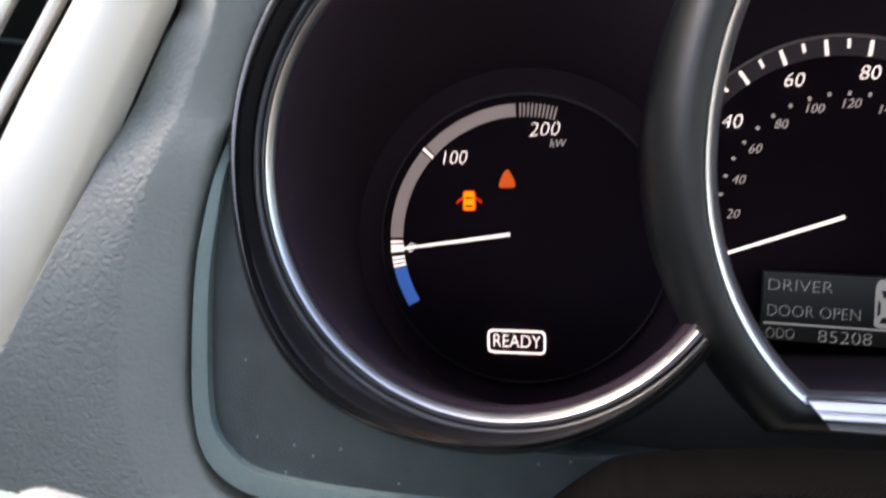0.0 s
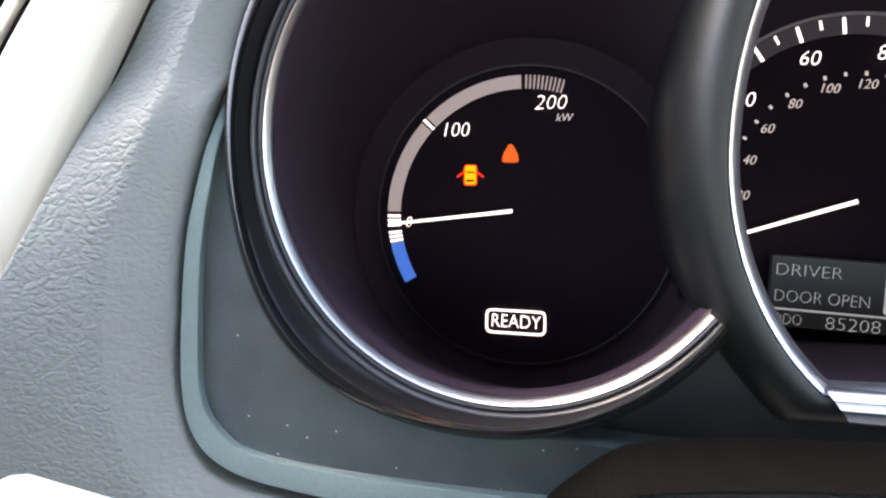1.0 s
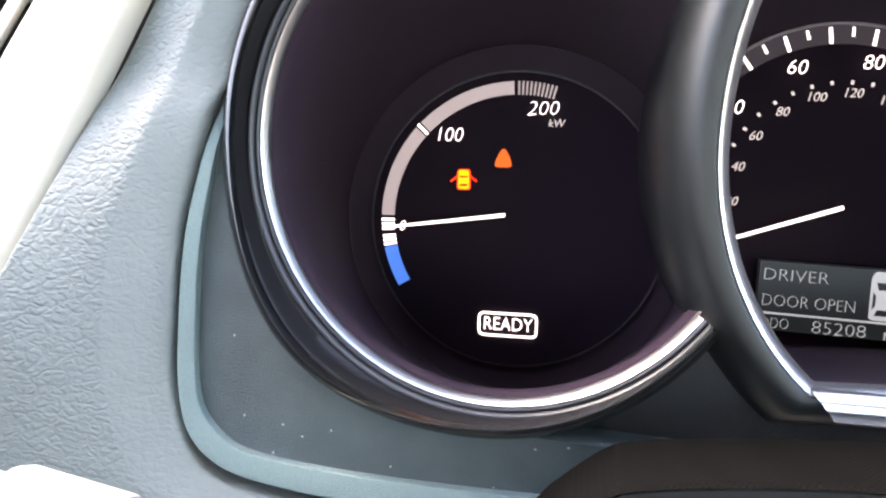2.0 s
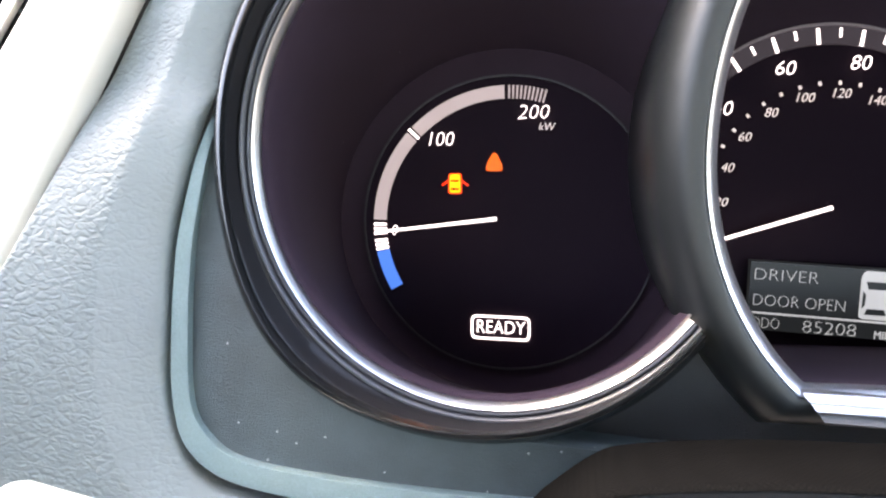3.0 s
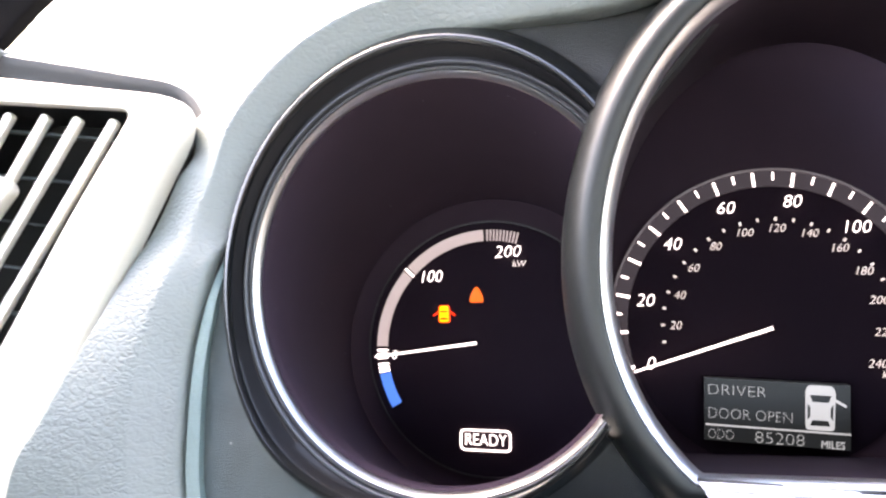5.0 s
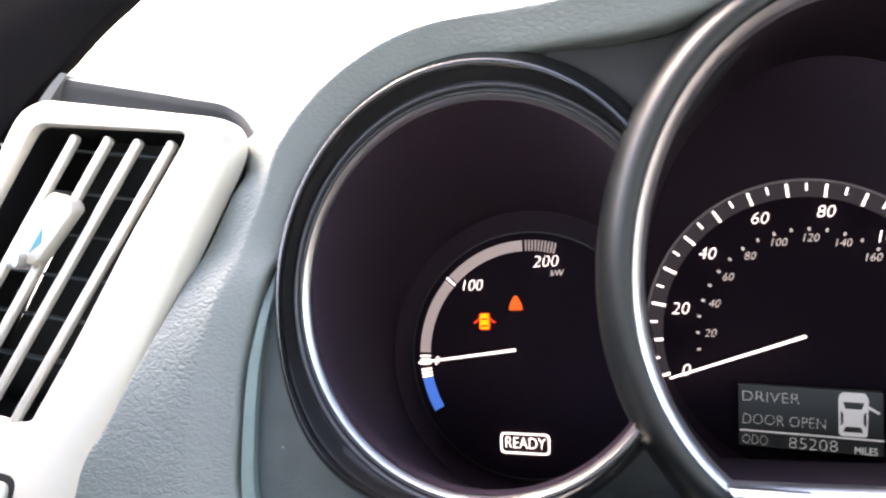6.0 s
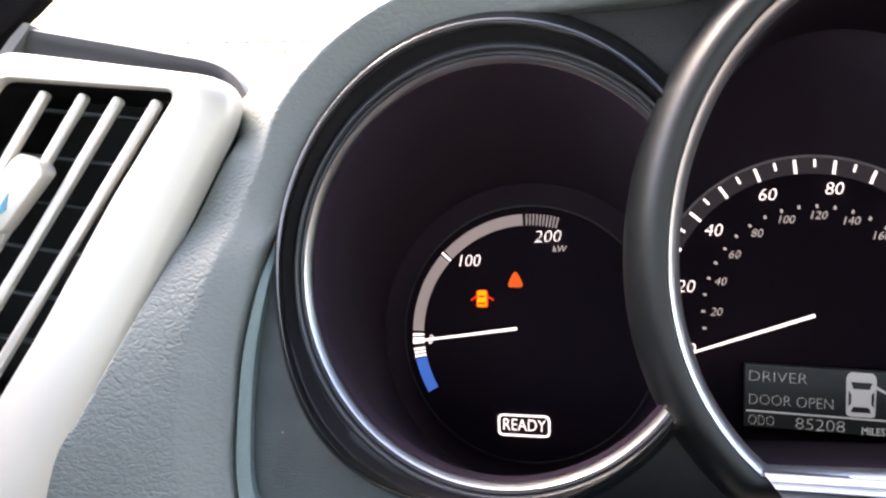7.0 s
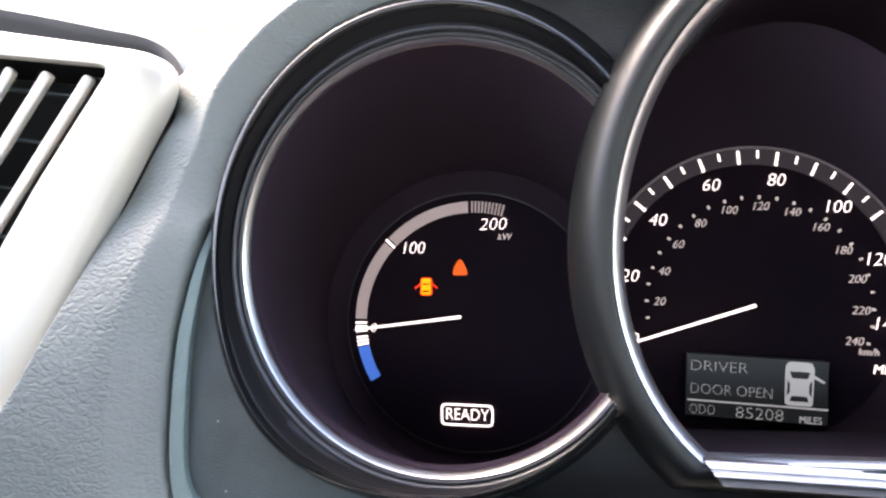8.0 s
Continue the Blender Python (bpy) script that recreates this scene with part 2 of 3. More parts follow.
# ---- ground and distance ----
CONCRETE = material("pale_concrete", (0.42, 0.41, 0.38), 0.85, 0, 0.15, 0.6, 0.3, 40)
WHITE_WOOD = material("white_painted_wood", (0.75, 0.74, 0.7), 0.6, 0, 0.1, 8)


def world_box(name, mat, parent, lo, hi, bevel=0.0):
    bm = bmesh.new()
    bmesh.ops.create_cube(bm, size=1)
    for v in bm.verts:
        v.co = Vector([lo[i] + (v.co[i] + 0.5) * (hi[i] - lo[i]) for i in range(3)])
    if bevel:
        bmesh.ops.bevel(bm, geom=bm.edges[:], offset=bevel, segments=2, affect="EDGES", profile=0.5)
    return part(name, bm, mat, parent, smooth=False, scale=1)


gbm = grid([[(x, y, 0) for x in (-3000, -60, -15, 0, 15, 60, 3000)] for y in (-3000, -60, -15, 0, 15, 60, 3000)])
ground = part("ground", gbm, CONCRETE, None, smooth=False, scale=1)
tagged(ground, "pale concrete yard around the parked car", "ground", kind="structure")

# ---- instrument hood: left power gauge ----
CH = (0.097, 0.336, 0.940, 0.982)   # silver ring: centre x, z, half width, half height
LIP = (0.065, 0.388, 1.037, 1.123)    # outer lip of the shroud


def chrome_at(a, dr, y):
    return Vector((CH[0] + (CH[2] + dr) * math.cos(a), y, CH[1] + (CH[3] + dr) * math.sin(a)))


def lip_at(a, dr, dy):
    swell = 1 + 0.06 * max(0.0, math.cos(a - radians(224))) ** 10  # fuller towards the lower outer corner
    z = LIP[1] + (LIP[3] + dr) * swell * math.sin(a)
    return Vector((LIP[0] + (LIP[2] + dr) * swell * math.cos(a), -1.40 + 0.05 * z + dy, z))


SP = (1.848, 0.33, 0.936, 1.266, 1.116)  # speedometer hood: centre x, z, half width, half height above and below


def beside_speedometer(bm):
    """Cuts away what would stand inside the speedometer's hood."""
    gone = []
    for f in bm.faces:
        c = f.calc_center_median()
        k = 0.235 if c.y > -0.5 else 0.21 if c.y > -1.2 else 0.19
        if ((c.x - SP[0]) / (SP[2] + k)) ** 2 + ((c.z - SP[1]) / (SP[3 if c.z > SP[1] else 4] + k)) ** 2 < 1:
            gone.append(f)
    bmesh.ops.delete(bm, geom=gone, context="FACES")
    return bm


def ring(profile, n=240):
    return beside_speedometer(grid([[profile_point(2 * math.pi * i / n) for profile_point in profile] for i in range(n)], close=True))


def ch(dr, y):
    return lambda a: chrome_at(a, dr, y)


def between(k, dr, dy):
    """A point a share k of the way from the ring's outer edge to the lip."""
    return lambda a: chrome_at(a, 0.087, -1.32).lerp(lip_at(a, 0, 0), k) + Vector((dr * math.cos(a), dy, dr * math.sin(a)))


def shoulder(dr, dy):
    """The lip's outer fall, broader over the upper right where it runs into the hood."""
    def at(a):
        broad = 1 + 1.1 * max(0.0, math.cos(a - radians(52))) ** 2
        return between(1.0, 0.034 + (dr - 0.034) * broad, dy)(a)
    return at


DC = (0.035, -0.035)  # dial centre


def to_dial(k):
    """A point of the funnel a share k of the way from the ring back to the dial."""
    def at(a):
        back = Vector((DC[0] + 0.93 * math.cos(a), 0.02, DC[1] + 0.93 * math.sin(a)))
        return chrome_at(a, 0.0, -1.2).lerp(back, k)
    return at


power_gauge = thing("power_gauge", "hybrid power gauge in a deep black round shroud with silver ring", "gauge")
tube = part("tube", ring([ch(0.017, -1.247), ch(0.008, -1.22), ch(-0.002, -1.19), to_dial(0.2), to_dial(0.4), to_dial(0.6), to_dial(0.8), to_dial(1.0)]), TUBE, power_gauge, "black funnel wall")
part("silver_ring", ring([ch(0.016, -1.22), ch(0.0175, -1.253), ch(0.025, -1.2655), ch(0.032, -1.277), ch(0.0385, -1.287), ch(0.0425, -1.2915), ch(0.044, -1.2885), ch(0.0455, -1.27)]), SILVER, power_gauge, "silver ring bevelled towards the dial")
part("grey_ring", ring([ch(0.045, -1.27), ch(0.05, -1.292), ch(0.058, -1.296), ch(0.064, -1.292), ch(0.066, -1.278), ch(0.069, -1.278), ch(0.072, -1.298), ch(0.08, -1.306), ch(0.088, -1.306), ch(0.094, -1.296), ch(0.096, -1.27)]), GREY_RING, power_gauge, "dull grey grooved ring")
part("shroud", ring([ch(0.087, -1.29), between(0.08, 0, 0.03), between(0.3, 0, 0.045), between(0.5, 0, 0.03), between(0.68, 0, 0.008), between(0.78, 0, -0.001), between(0.8, 0, 0.0)]), BLACK, power_gauge, "black shroud")
ROUND = [(0.034 * math.sin(radians(t)), -0.021 + 0.034 * (1 - math.cos(radians(t)))) for t in range(0, 96, 12)]
part("lip", ring([between(0.77, 0, 0.01), between(0.78, 0, -0.002), between(0.86, 0, -0.012), between(0.94, 0, -0.019)] + [between(1.0, dr, dy) for dr, dy in ROUND[:5]] + [shoulder(0.034, 0.012), shoulder(0.05, 0.035), shoulder(0.062, 0.065), shoulder(0.072, 0.3)]), CREST, power_gauge, "smooth dark grey lip with a glossy round crest")

part("dial_face", beside_speedometer(grid([[Vector((DC[0] + 0.95 * k * math.cos(2 * math.pi * i / 96), 0.03, DC[1] + 0.95 * k * math.sin(2 * math.pi * i / 96))) for k in (0.01, 0.3, 0.6, 0.75, 0.82, 0.88, 0.94, 1)] for i in range(96)], close=True)), FACE, power_gauge, "black dial face")
part("dial_centre", slab([(DC[0] + 0.785 * math.cos(2 * math.pi * i / 120), DC[1] + 0.785 * math.sin(2 * math.pi * i / 120)) for i in range(120)], 0.005, 0.04), DISC, power_gauge, "darker round dial centre")
part("dial_rim", arc_band(DC[0], DC[1], 0.785, 0.795, 0, 360, -0.004, 0.04, 96), material("dial_rim_grey", (0.022, 0.02, 0.022), 0.5, 0, 0.1), power_gauge, "thin grey rim line")
part("scale_band", arc_band(DC[0], DC[1], 0.668, 0.738, 92, 135.2, -0.004, 0.004), SCALE_LIT, power_gauge, "lit pale grey scale band")
part("scale_band", arc_band(DC[0], DC[1], 0.668, 0.738, 138.2, 178.5, -0.004, 0.004), SCALE_LIT, power_gauge)
part("scale_tick", arc_band(DC[0], DC[1], 0.668, 0.742, 136.1, 137.3, -0.004, 0.004, 3), WHITE_LIT, power_gauge)
for i in range(10):
    a = 90.3 - i * 1.72
    part("scale_tick", arc_band(DC[0], DC[1], 0.668, 0.738, a, a - 0.8, -0.004, 0.004, 3), SCALE_LIT, power_gauge)
for a in (180.0, 182.0, 184.0, 187.2, 189.0, 190.8):
    part("scale_tick", arc_band(DC[0], DC[1], 0.668, 0.738, a, a + 1.1, -0.004, 0.004, 3), WHITE_LIT, power_gauge)
part("charge_band", arc_band(DC[0], DC[1], 0.668, 0.738, 192.5, 210, -0.004, 0.004), BLUE_LIT, power_gauge, "lit blue charge band")
text("figure", "100", -0.338, 0.417, 0.079, WHITE_LIT, power_gauge, shear=0.2, width=0.95, bold=-0.0025)
text("figure", "200", 0.162, 0.557, 0.077, WHITE_LIT, power_gauge, shear=0.2, width=1.05, bold=-0.0025)
text("figure", "kW", 0.234, 0.481, 0.04, GREY_LIT, power_gauge, shear=0.2)
text("figure", "0", -0.588, -0.075, 0.06, WHITE_LIT, power_gauge, shear=0.2, width=0.9, bold=-0.002)
text("ready_word", "READY", 0.0, -0.598, 0.074, WHITE_LIT, power_gauge, turn=-1.5, width=0.84, bold=-0.001)
ro = rounded([(-0.162, -0.528), (0.161, -0.535), (0.161, -0.668), (-0.162, -0.661)], 0.035)
ri = rounded([(-0.150, -0.540), (0.149, -0.547), (0.149, -0.656), (-0.150, -0.649)], 0.026)
part("ready_frame", grid([[(a[0], -0.004, a[1]), (a[0], -0.012, a[1]), (b[0], -0.012, b[1]), (b[0], -0.004, b[1])] for a, b in zip(ro, ri)], close=True), WHITE_LIT, power_gauge, "white lit frame round the ready sign", smooth=False)
part("needle", bar((-0.66, -0.076), (-0.012, 0.003), 0.012, 0.018, -0.16, -0.14), WHITE_LIT, power_gauge, "white lit needle")


def door_icon(parent, x, z, s, mat):
    """The open-door warning: a car from above with both doors out."""
    part("lamp_halo", slab(rounded([(x - 0.36 * s, z + 0.56 * s), (x + 0.36 * s, z + 0.56 * s), (x + 0.38 * s, z - 0.56 * s), (x - 0.38 * s, z - 0.56 * s)], 0.16 * s, 3), -0.002, 0.006), RED_LIT, parent, "red glow round the warning lamp")
    lamp = part("door_warning_lamp", slab(rounded([(x - 0.28 * s, z + 0.5 * s), (x + 0.28 * s, z + 0.5 * s), (x + 0.30 * s, z - 0.5 * s), (x - 0.30 * s, z - 0.5 * s)], 0.14 * s, 3), -0.008, 0.004), mat, parent, "amber lit open-door warning lamp")
    part("lamp_window", slab([(x - 0.24 * s, z + 0.2 * s), (x + 0.24 * s, z + 0.2 * s), (x + 0.2 * s, z + 0.1 * s), (x - 0.2 * s, z + 0.1 * s)], -0.012, -0.006), DISC, lamp)
    part("lamp_window", slab([(x - 0.22 * s, z - 0.24 * s), (x + 0.22 * s, z - 0.24 * s), (x + 0.22 * s, z - 0.36 * s), (x - 0.22 * s, z - 0.36 * s)], -0.012, -0.006), DISC, lamp)
    for k in (-1, 1):
        part("lamp_door", bar((x + k * 0.36 * s, z + 0.16 * s), (x + k * 0.72 * s, z - 0.1 * s), 0.10 * s, 0.10 * s, -0.008, 0.004), RED_LIT, lamp)


door_icon(power_gauge, -0.252, 0.182, 0.098, AMBER_LIT)
part("belt_warning_lamp", slab(rounded([(-0.04, 0.36), (-0.005, 0.30), (0.008, 0.25), (-0.09, 0.25), (-0.075, 0.30)], 0.03, 3), -0.006, 0.004), AMBER_OFF, power_gauge, "dim amber belt warning lamp")

# ---- speedometer ----
FLAT = -0.548


def sp_at(a, dr, dy, y=None):
    x, z = SP[0] + (SP[2] + dr) * math.cos(a), SP[1] + (SP[3 if math.sin(a) > 0 else 4] + dr) * math.sin(a)
    z = max(z, FLAT - (dr if dr < 0 else 2.4 * dr if dr < 0.045 else 0.108 + 1.0 * (dr - 0.045)))
    return Vector((x, -1.36 - 0.1 * z + dy if y is None else y, z))


def sp(dr, dy, y=None):
    return lambda a: sp_at(a, dr, dy, y)


def sp_ring(profile, n=200):
    low = math.asin((FLAT - SP[1]) / SP[4])
    angles = [low + (math.pi - 2 * low) * i / n for i in range(n + 1)]
    rows = [[f(a) for f in profile] for a in angles]
    return grid(rows, close=True)


speedometer = thing("speedometer", "speedometer with lit figures in a deep black hood with silver edge", "gauge")
part("tube", sp_ring([sp(0.15, 0, 0.16), sp(0.06, 0, -0.9), sp(-0.004, 0.06)]), LIFTED_TUBE, speedometer, "black tube wall")
part("silver_ring", sp_ring([sp(-0.012, 0.07), sp(-0.008, 0.045), sp(0.0, 0.03), sp(0.010, 0.016), sp(0.020, 0.004), sp(0.028, -0.004), sp(0.034, -0.007), sp(0.038, 0.0), sp(0.041, 0.012)]), SILVER, speedometer, "silver edge bevelled towards the dial")
FOOT = [(-1.25, -0.546), (-1.297, -0.551), (-1.311, -0.562), (-1.327, -0.582), (-1.338, -0.590), (-1.335, -0.593), (-1.348, -0.603), (-1.357, -0.612), (-1.359, -0.618), (-1.33, -0.624)]
part("silver_foot", grid([[(1.246 + 0.75 * (-0.546 - z) + k * (1.15 - 1.5 * (-0.546 - z)), y, z - 0.035 * k) for y, z in FOOT] for k in (0.0, 0.25, 0.5, 0.75, 1.0)]), SILVER, speedometer, "broad bright foot of the silver edge")
SILL = [(-1.31, -0.618), (-1.346, -0.622), (-1.358, -0.646), (-1.363, -0.654), (-1.353, -0.662), (-1.25, -0.672)]
part("foot_sill", grid([[(1.246 + 0.75 * (-0.546 - z) + k * (1.15 - 1.5 * (-0.546 - z)), y, z - 0.035 * k) for y, z in SILL] for k in (0.0, 0.25, 0.5, 0.75, 1.0)]), GREY_SILL, speedometer, "satin grey sill under the bright foot")
HOOD_ROUND = [(0.036, 0.004), (0.041, -0.008), (0.05, -0.014), (0.09, -0.016), (0.115, -0.010), (0.135, 0.003), (0.155, 0.022), (0.178, 0.05), (0.2, 0.084), (0.22, 0.125), (0.235, 0.18), (0.244, 0.28), (0.25, 0.7)]
part("hood", sp_ring([sp(dr, dy) for dr, dy in HOOD_ROUND] + [sp(0.252, 0, 0.0)]), FLANK, speedometer, "smooth black round hood")
SC = (1.70, 0.084)
SR = 1.025
SY = 0.18  # depth of the speedometer dial
part("dial_face", grid([[Vector((SC[0] + 1.75 * k * math.cos(2 * math.pi * i / 96), SY + 0.045, 0.25 + 1.75 * k * math.sin(2 * math.pi * i / 96))) for k in (0.01, 0.3, 0.6, 1)] for i in range(96)], close=True), FACE, speedometer, "black dial face")
part("dial_centre", grid([[Vector((SC[0] + 0.813 * SR * k * math.cos(2 * math.pi * i / 96), SY + 0.02, SC[1] + 0.813 * SR * k * math.sin(2 * math.pi * i / 96))) for k in (0.01, 0.5, 1)] for i in range(96)], close=True), DISC, speedometer, "darker round dial centre")
part("scale_ring", arc_band(SC[0], SC[1], 0.813 * SR, 0.906 * SR, -12, 197, SY, SY + 0.04, 90), DIM_LIT, speedometer, "dim grey ring under the ticks")
part("scale_rim", arc_band(SC[0], SC[1], 0.906 * SR, 0.920 * SR, -12, 197, SY - 0.01, SY + 0.04, 90), RIM, speedometer, "thin pale rim of the scale")
for i in range(29):
    v = i * 5
    a = 79.5 - (v - 80) * 1.4667
    r0 = (0.813 if v % 10 == 0 else 0.848) * SR
    p = Vector((math.cos(radians(a)), math.sin(radians(a))))
    part("scale_tick", bar(tuple(Vector(SC) + p * r0), tuple(Vector(SC) + p * 0.894 * SR), 0.018 if v % 10 == 0 else 0.013, 0.016 if v % 10 == 0 else 0.012, SY - 0.006, SY + 0.004), WHITE_LIT, speedometer)
for v in range(0, 141, 20):
    a = 78.7 - (v - 80) * 1.487
    text("figure", str(v), SC[0] + 0.724 * SR * math.cos(radians(a)), SC[1] + 0.724 * SR * math.sin(radians(a)), 0.079, WHITE_LIT, speedometer, y=SY - 0.01, shear=0.2, turn=-2, width=1.0, bold=-0.002)
KC = (SC[0] + 0.021, SC[1] - 0.002)
for v in range(20, 241, 20):
    a = 161.2 - (v - 40) * 0.9244
    text("small_figure", str(v), KC[0] + 0.56 * SR * math.cos(radians(a)), KC[1] + 0.56 * SR * math.sin(radians(a)), 0.05, GREY_LIT, speedometer, y=SY - 0.01, shear=0.25, turn=-2, bold=-0.0005)
for v in range(10, 241, 10):
    a = 159.7 - (v - 40) * 0.9013
    p = Vector((math.cos(radians(a)), math.sin(radians(a))))
    part("small_dot", bar(tuple(Vector((SC[0] + 0.023, SC[1] - 0.018)) + p * 0.622 * SR), tuple(Vector((SC[0] + 0.023, SC[1] - 0.018)) + p * 0.642 * SR), 0.014, 0.014, SY - 0.004, SY + 0.004), GREY_LIT, speedometer)
text("unit_word", "km/h", 2.325, -0.21, 0.042, GREY_LIT, speedometer, y=SY - 0.01, shear=0.2, turn=-2)
text("unit_word", "MPH", 2.418, -0.312, 0.055, WHITE_LIT, speedometer, y=SY - 0.01, shear=0.2, turn=-2)
part("needle", bar((0.905, -0.184), (1.692, 0.066), 0.012, 0.019, 0.06, 0.08), WHITE_LIT, speedometer, "white lit needle")

# the dial leans back and turns slightly outwards
DIAL = pose(SC[0] * U, SY * U, SC[1] * U, -5, 0, 3.4) @ pose(-SC[0] * U, -SY * U, -SC[1] * U)
for ob in speedometer.children:
    if ob.name.split(".")[0] in ("dial_face", "dial_centre", "scale_ring", "scale_rim", "scale_tick", "figure", "small_figure", "small_dot", "unit_word"):
        ob.matrix_basis = DIAL

# small display at the foot of the speedometer
lcd = part("display", slab([(1.296, -0.208), (2.066, -0.252), (2.052, -0.607), (1.282, -0.563)], -0.002, 0.12), LCD, speedometer, "grey lit message display")
TURN = -3.3
text("letter", "DRIVER", 1.306, -0.277, 0.064, LCD_LIT, lcd, turn=TURN, align="LEFT", width=1.11, bold=-0.0028)
text("letter", "DOOR OPEN", 1.304, -0.41, 0.064, LCD_LIT, lcd, turn=TURN, align="LEFT", width=0.885, bold=-0.0028)
text("letter", "ODO", 1.300, -0.528, 0.060, LCD_LIT, lcd, turn=TURN, align="LEFT", width=0.74, bold=-0.0028)
text("letter", "85208", 1.553, -0.545, 0.068, LCD_LIT, lcd, turn=TURN, align="LEFT", width=1.14, bold=-0.0028)
text("letter", "MILES", 1.90, -0.577, 0.042, LCD_LIT, lcd, turn=TURN, align="LEFT", width=0.85)
part("line", bar((1.292, -0.474), (2.056, -0.520), 0.009, 0.009, -0.012, 0.0), LCD_LIT, lcd)
CAR = pose(1.906, 0, -0.374, 0, -TURN, 0)


def car_bits(pts, y0, y1, r=0.0):
    pts = [(CAR @ Vector((x, 0, z))) for x, z in pts]
    pts = [(p.x, p.z) for p in pts]
    return slab(rounded(pts, r, 3) if r else pts, y0, y1)


car = part("car_symbol", car_bits([(-0.062, 0.122), (0.062, 0.122), (0.078, 0.09), (0.074, -0.115), (0.06, -0.125), (-0.06, -0.125), (-0.074, -0.115), (-0.078, 0.09)], -0.012, 0.0, 0.03), LCD_LIT, lcd, "pale car symbol seen from above")
part("car_window", car_bits([(-0.055, 0.068), (0.055, 0.068), (0.042, 0.03), (-0.042, 0.03)], -0.016, -0.01), LCD, car)
part("car_window", car_bits([(-0.04, -0.07), (0.04, -0.07), (0.052, -0.1), (-0.052, -0.1)], -0.016, -0.01), LCD, car)
for k in (-1, 1):
    part("car_window", car_bits([(k * 0.052, 0.0), (k * 0.066, 0.02), (k * 0.066, -0.07), (k * 0.052, -0.05)], -0.016, -0.01), LCD, car)
part("car_door", car_bits([(0.078, 0.052), (0.136, 0.02), (0.132, 0.008), (0.078, 0.034)], -0.012, 0.0), LCD_LIT, car)

lcd.matrix_basis = pose(-0.0116 * U, 0.0754 * U, -0.0036 * U) @ Matrix.Diagonal((1.0145, 1.0145, 1.0145, 1))

# ---- dashboard pad ----
dash = thing("dashboard", "grey grained leather-covered dashboard pad with rounded hood", "dashboard")
# inner edge (beside the instrument trim) and outer edge, row by row from the foot up
def lip_row(deg, dr=0.042, dy=0.07):
    return tuple(lip_at(radians(deg), dr, dy))


# the face between trim and vent: inner edge, outer edge, share of the rolled hood
ROWS = [
    ((0.6, -1.26, -1.215), (0.5, -1.02, -2.2), 0), ((-0.2, -1.27, -1.178), (-0.6, -1.02, -2.2), 0), ((-0.785, -1.29, -1.126), (-1.9, -1.02, -2.1), 0),
    ((-1.13, -1.315, -1.02), (-2.5, -1.24, -1.8), 0), ((-1.247, -1.345, -0.70), (-2.21, -1.50, -0.72), 0), ((-1.238, -1.36, -0.35), (-2.0, -1.50, -0.33), 0),
    ((-1.203, -1.36, 0.0), (-1.825, -1.45, 0.0), 0), ((-1.082, -1.36, 0.42), (-1.605, -1.35, 0.42), 0),
    (lip_row(170), (-1.51, -1.27, 0.62), 0), (lip_row(163), (-1.40, -1.28, 0.80), 0.08), (lip_row(157), (-1.285, -1.31, 0.96), 0.2),
]
# the brow over the vent: its crest from the vent's upper corner outwards
BROW = [
    (-1.195, -1.22, 1.02), (-1.212, -1.20, 1.10), (-1.230, -1.18, 1.194), (-1.26, -1.16, 1.28), (-1.305, -1.14, 1.352), (-1.36, -1.12, 1.412), (-1.44, -1.10, 1.467),
    (-1.56, -1.10, 1.517), (-1.75, -1.10, 1.562), (-2.03, -1.10, 1.630), (-2.3, -1.10, 1.692), (-2.72, -1.10, 1.79),
]
RISE = 0.245  # climb of the dashboard's top towards the windscreen
# the hood over the gauges and the level top behind it: inner edge, shoulder, far end
HOOD = [
    ((0.32, -1.28, 1.555), (0.4, 1.0, 2.25), (0.4, 7.0)), ((0.62, -1.33, 1.55), (0.7, 1.0, 2.25), (0.7, 7.0)),
    ((1.06, -1.40, 1.56), (1.1, 1.0, 2.3), (1.1, 7.0)), ((1.8, -1.5, 1.70), (1.8, 1.0, 2.4), (1.8, 7.0)), ((2.8, -1.45, 1.6), (2.8, 1.0, 2.3), (2.8, 7.0)),
]


def roll(i, o, k):
    """The rolled inner edge of the leather, and the crest and fall towards the outer edge."""
    i, o = Vector(i), Vector(o)
    across = Vector((o.x - i.x, 0, o.z - i.z))
    radial = Vector((i.x - LIP[0], 0, i.z - LIP[1])).normalized() if i.x < 0.35 else Vector((0, 0, 1))
    d = across.normalized().lerp(radial, k).normalized()
    w = min(0.28, 0.42 * across.length) * (1 - k) + 0.205 * k
    crest = i + d * w + Vector((0, -0.075 - 0.03 * k, 0))
    fall = crest.lerp(o, min(0.12 + 0.03 * k, 0.12 / max(0.1, (o - crest).length))) + Vector((0, -0.003 + 0.03 * k, 0)) + d * 0.03 * k
    return [i + Vector((0, 0.14, 0)), i + Vector((0, 0.01, 0)), i + d * min(0.04, w * 0.3) + Vector((0, -0.035, 0)), i + d * w * 0.8 + Vector((0, -0.068 - 0.012 * k, 0)), crest, fall], crest, d * 0.06 * k


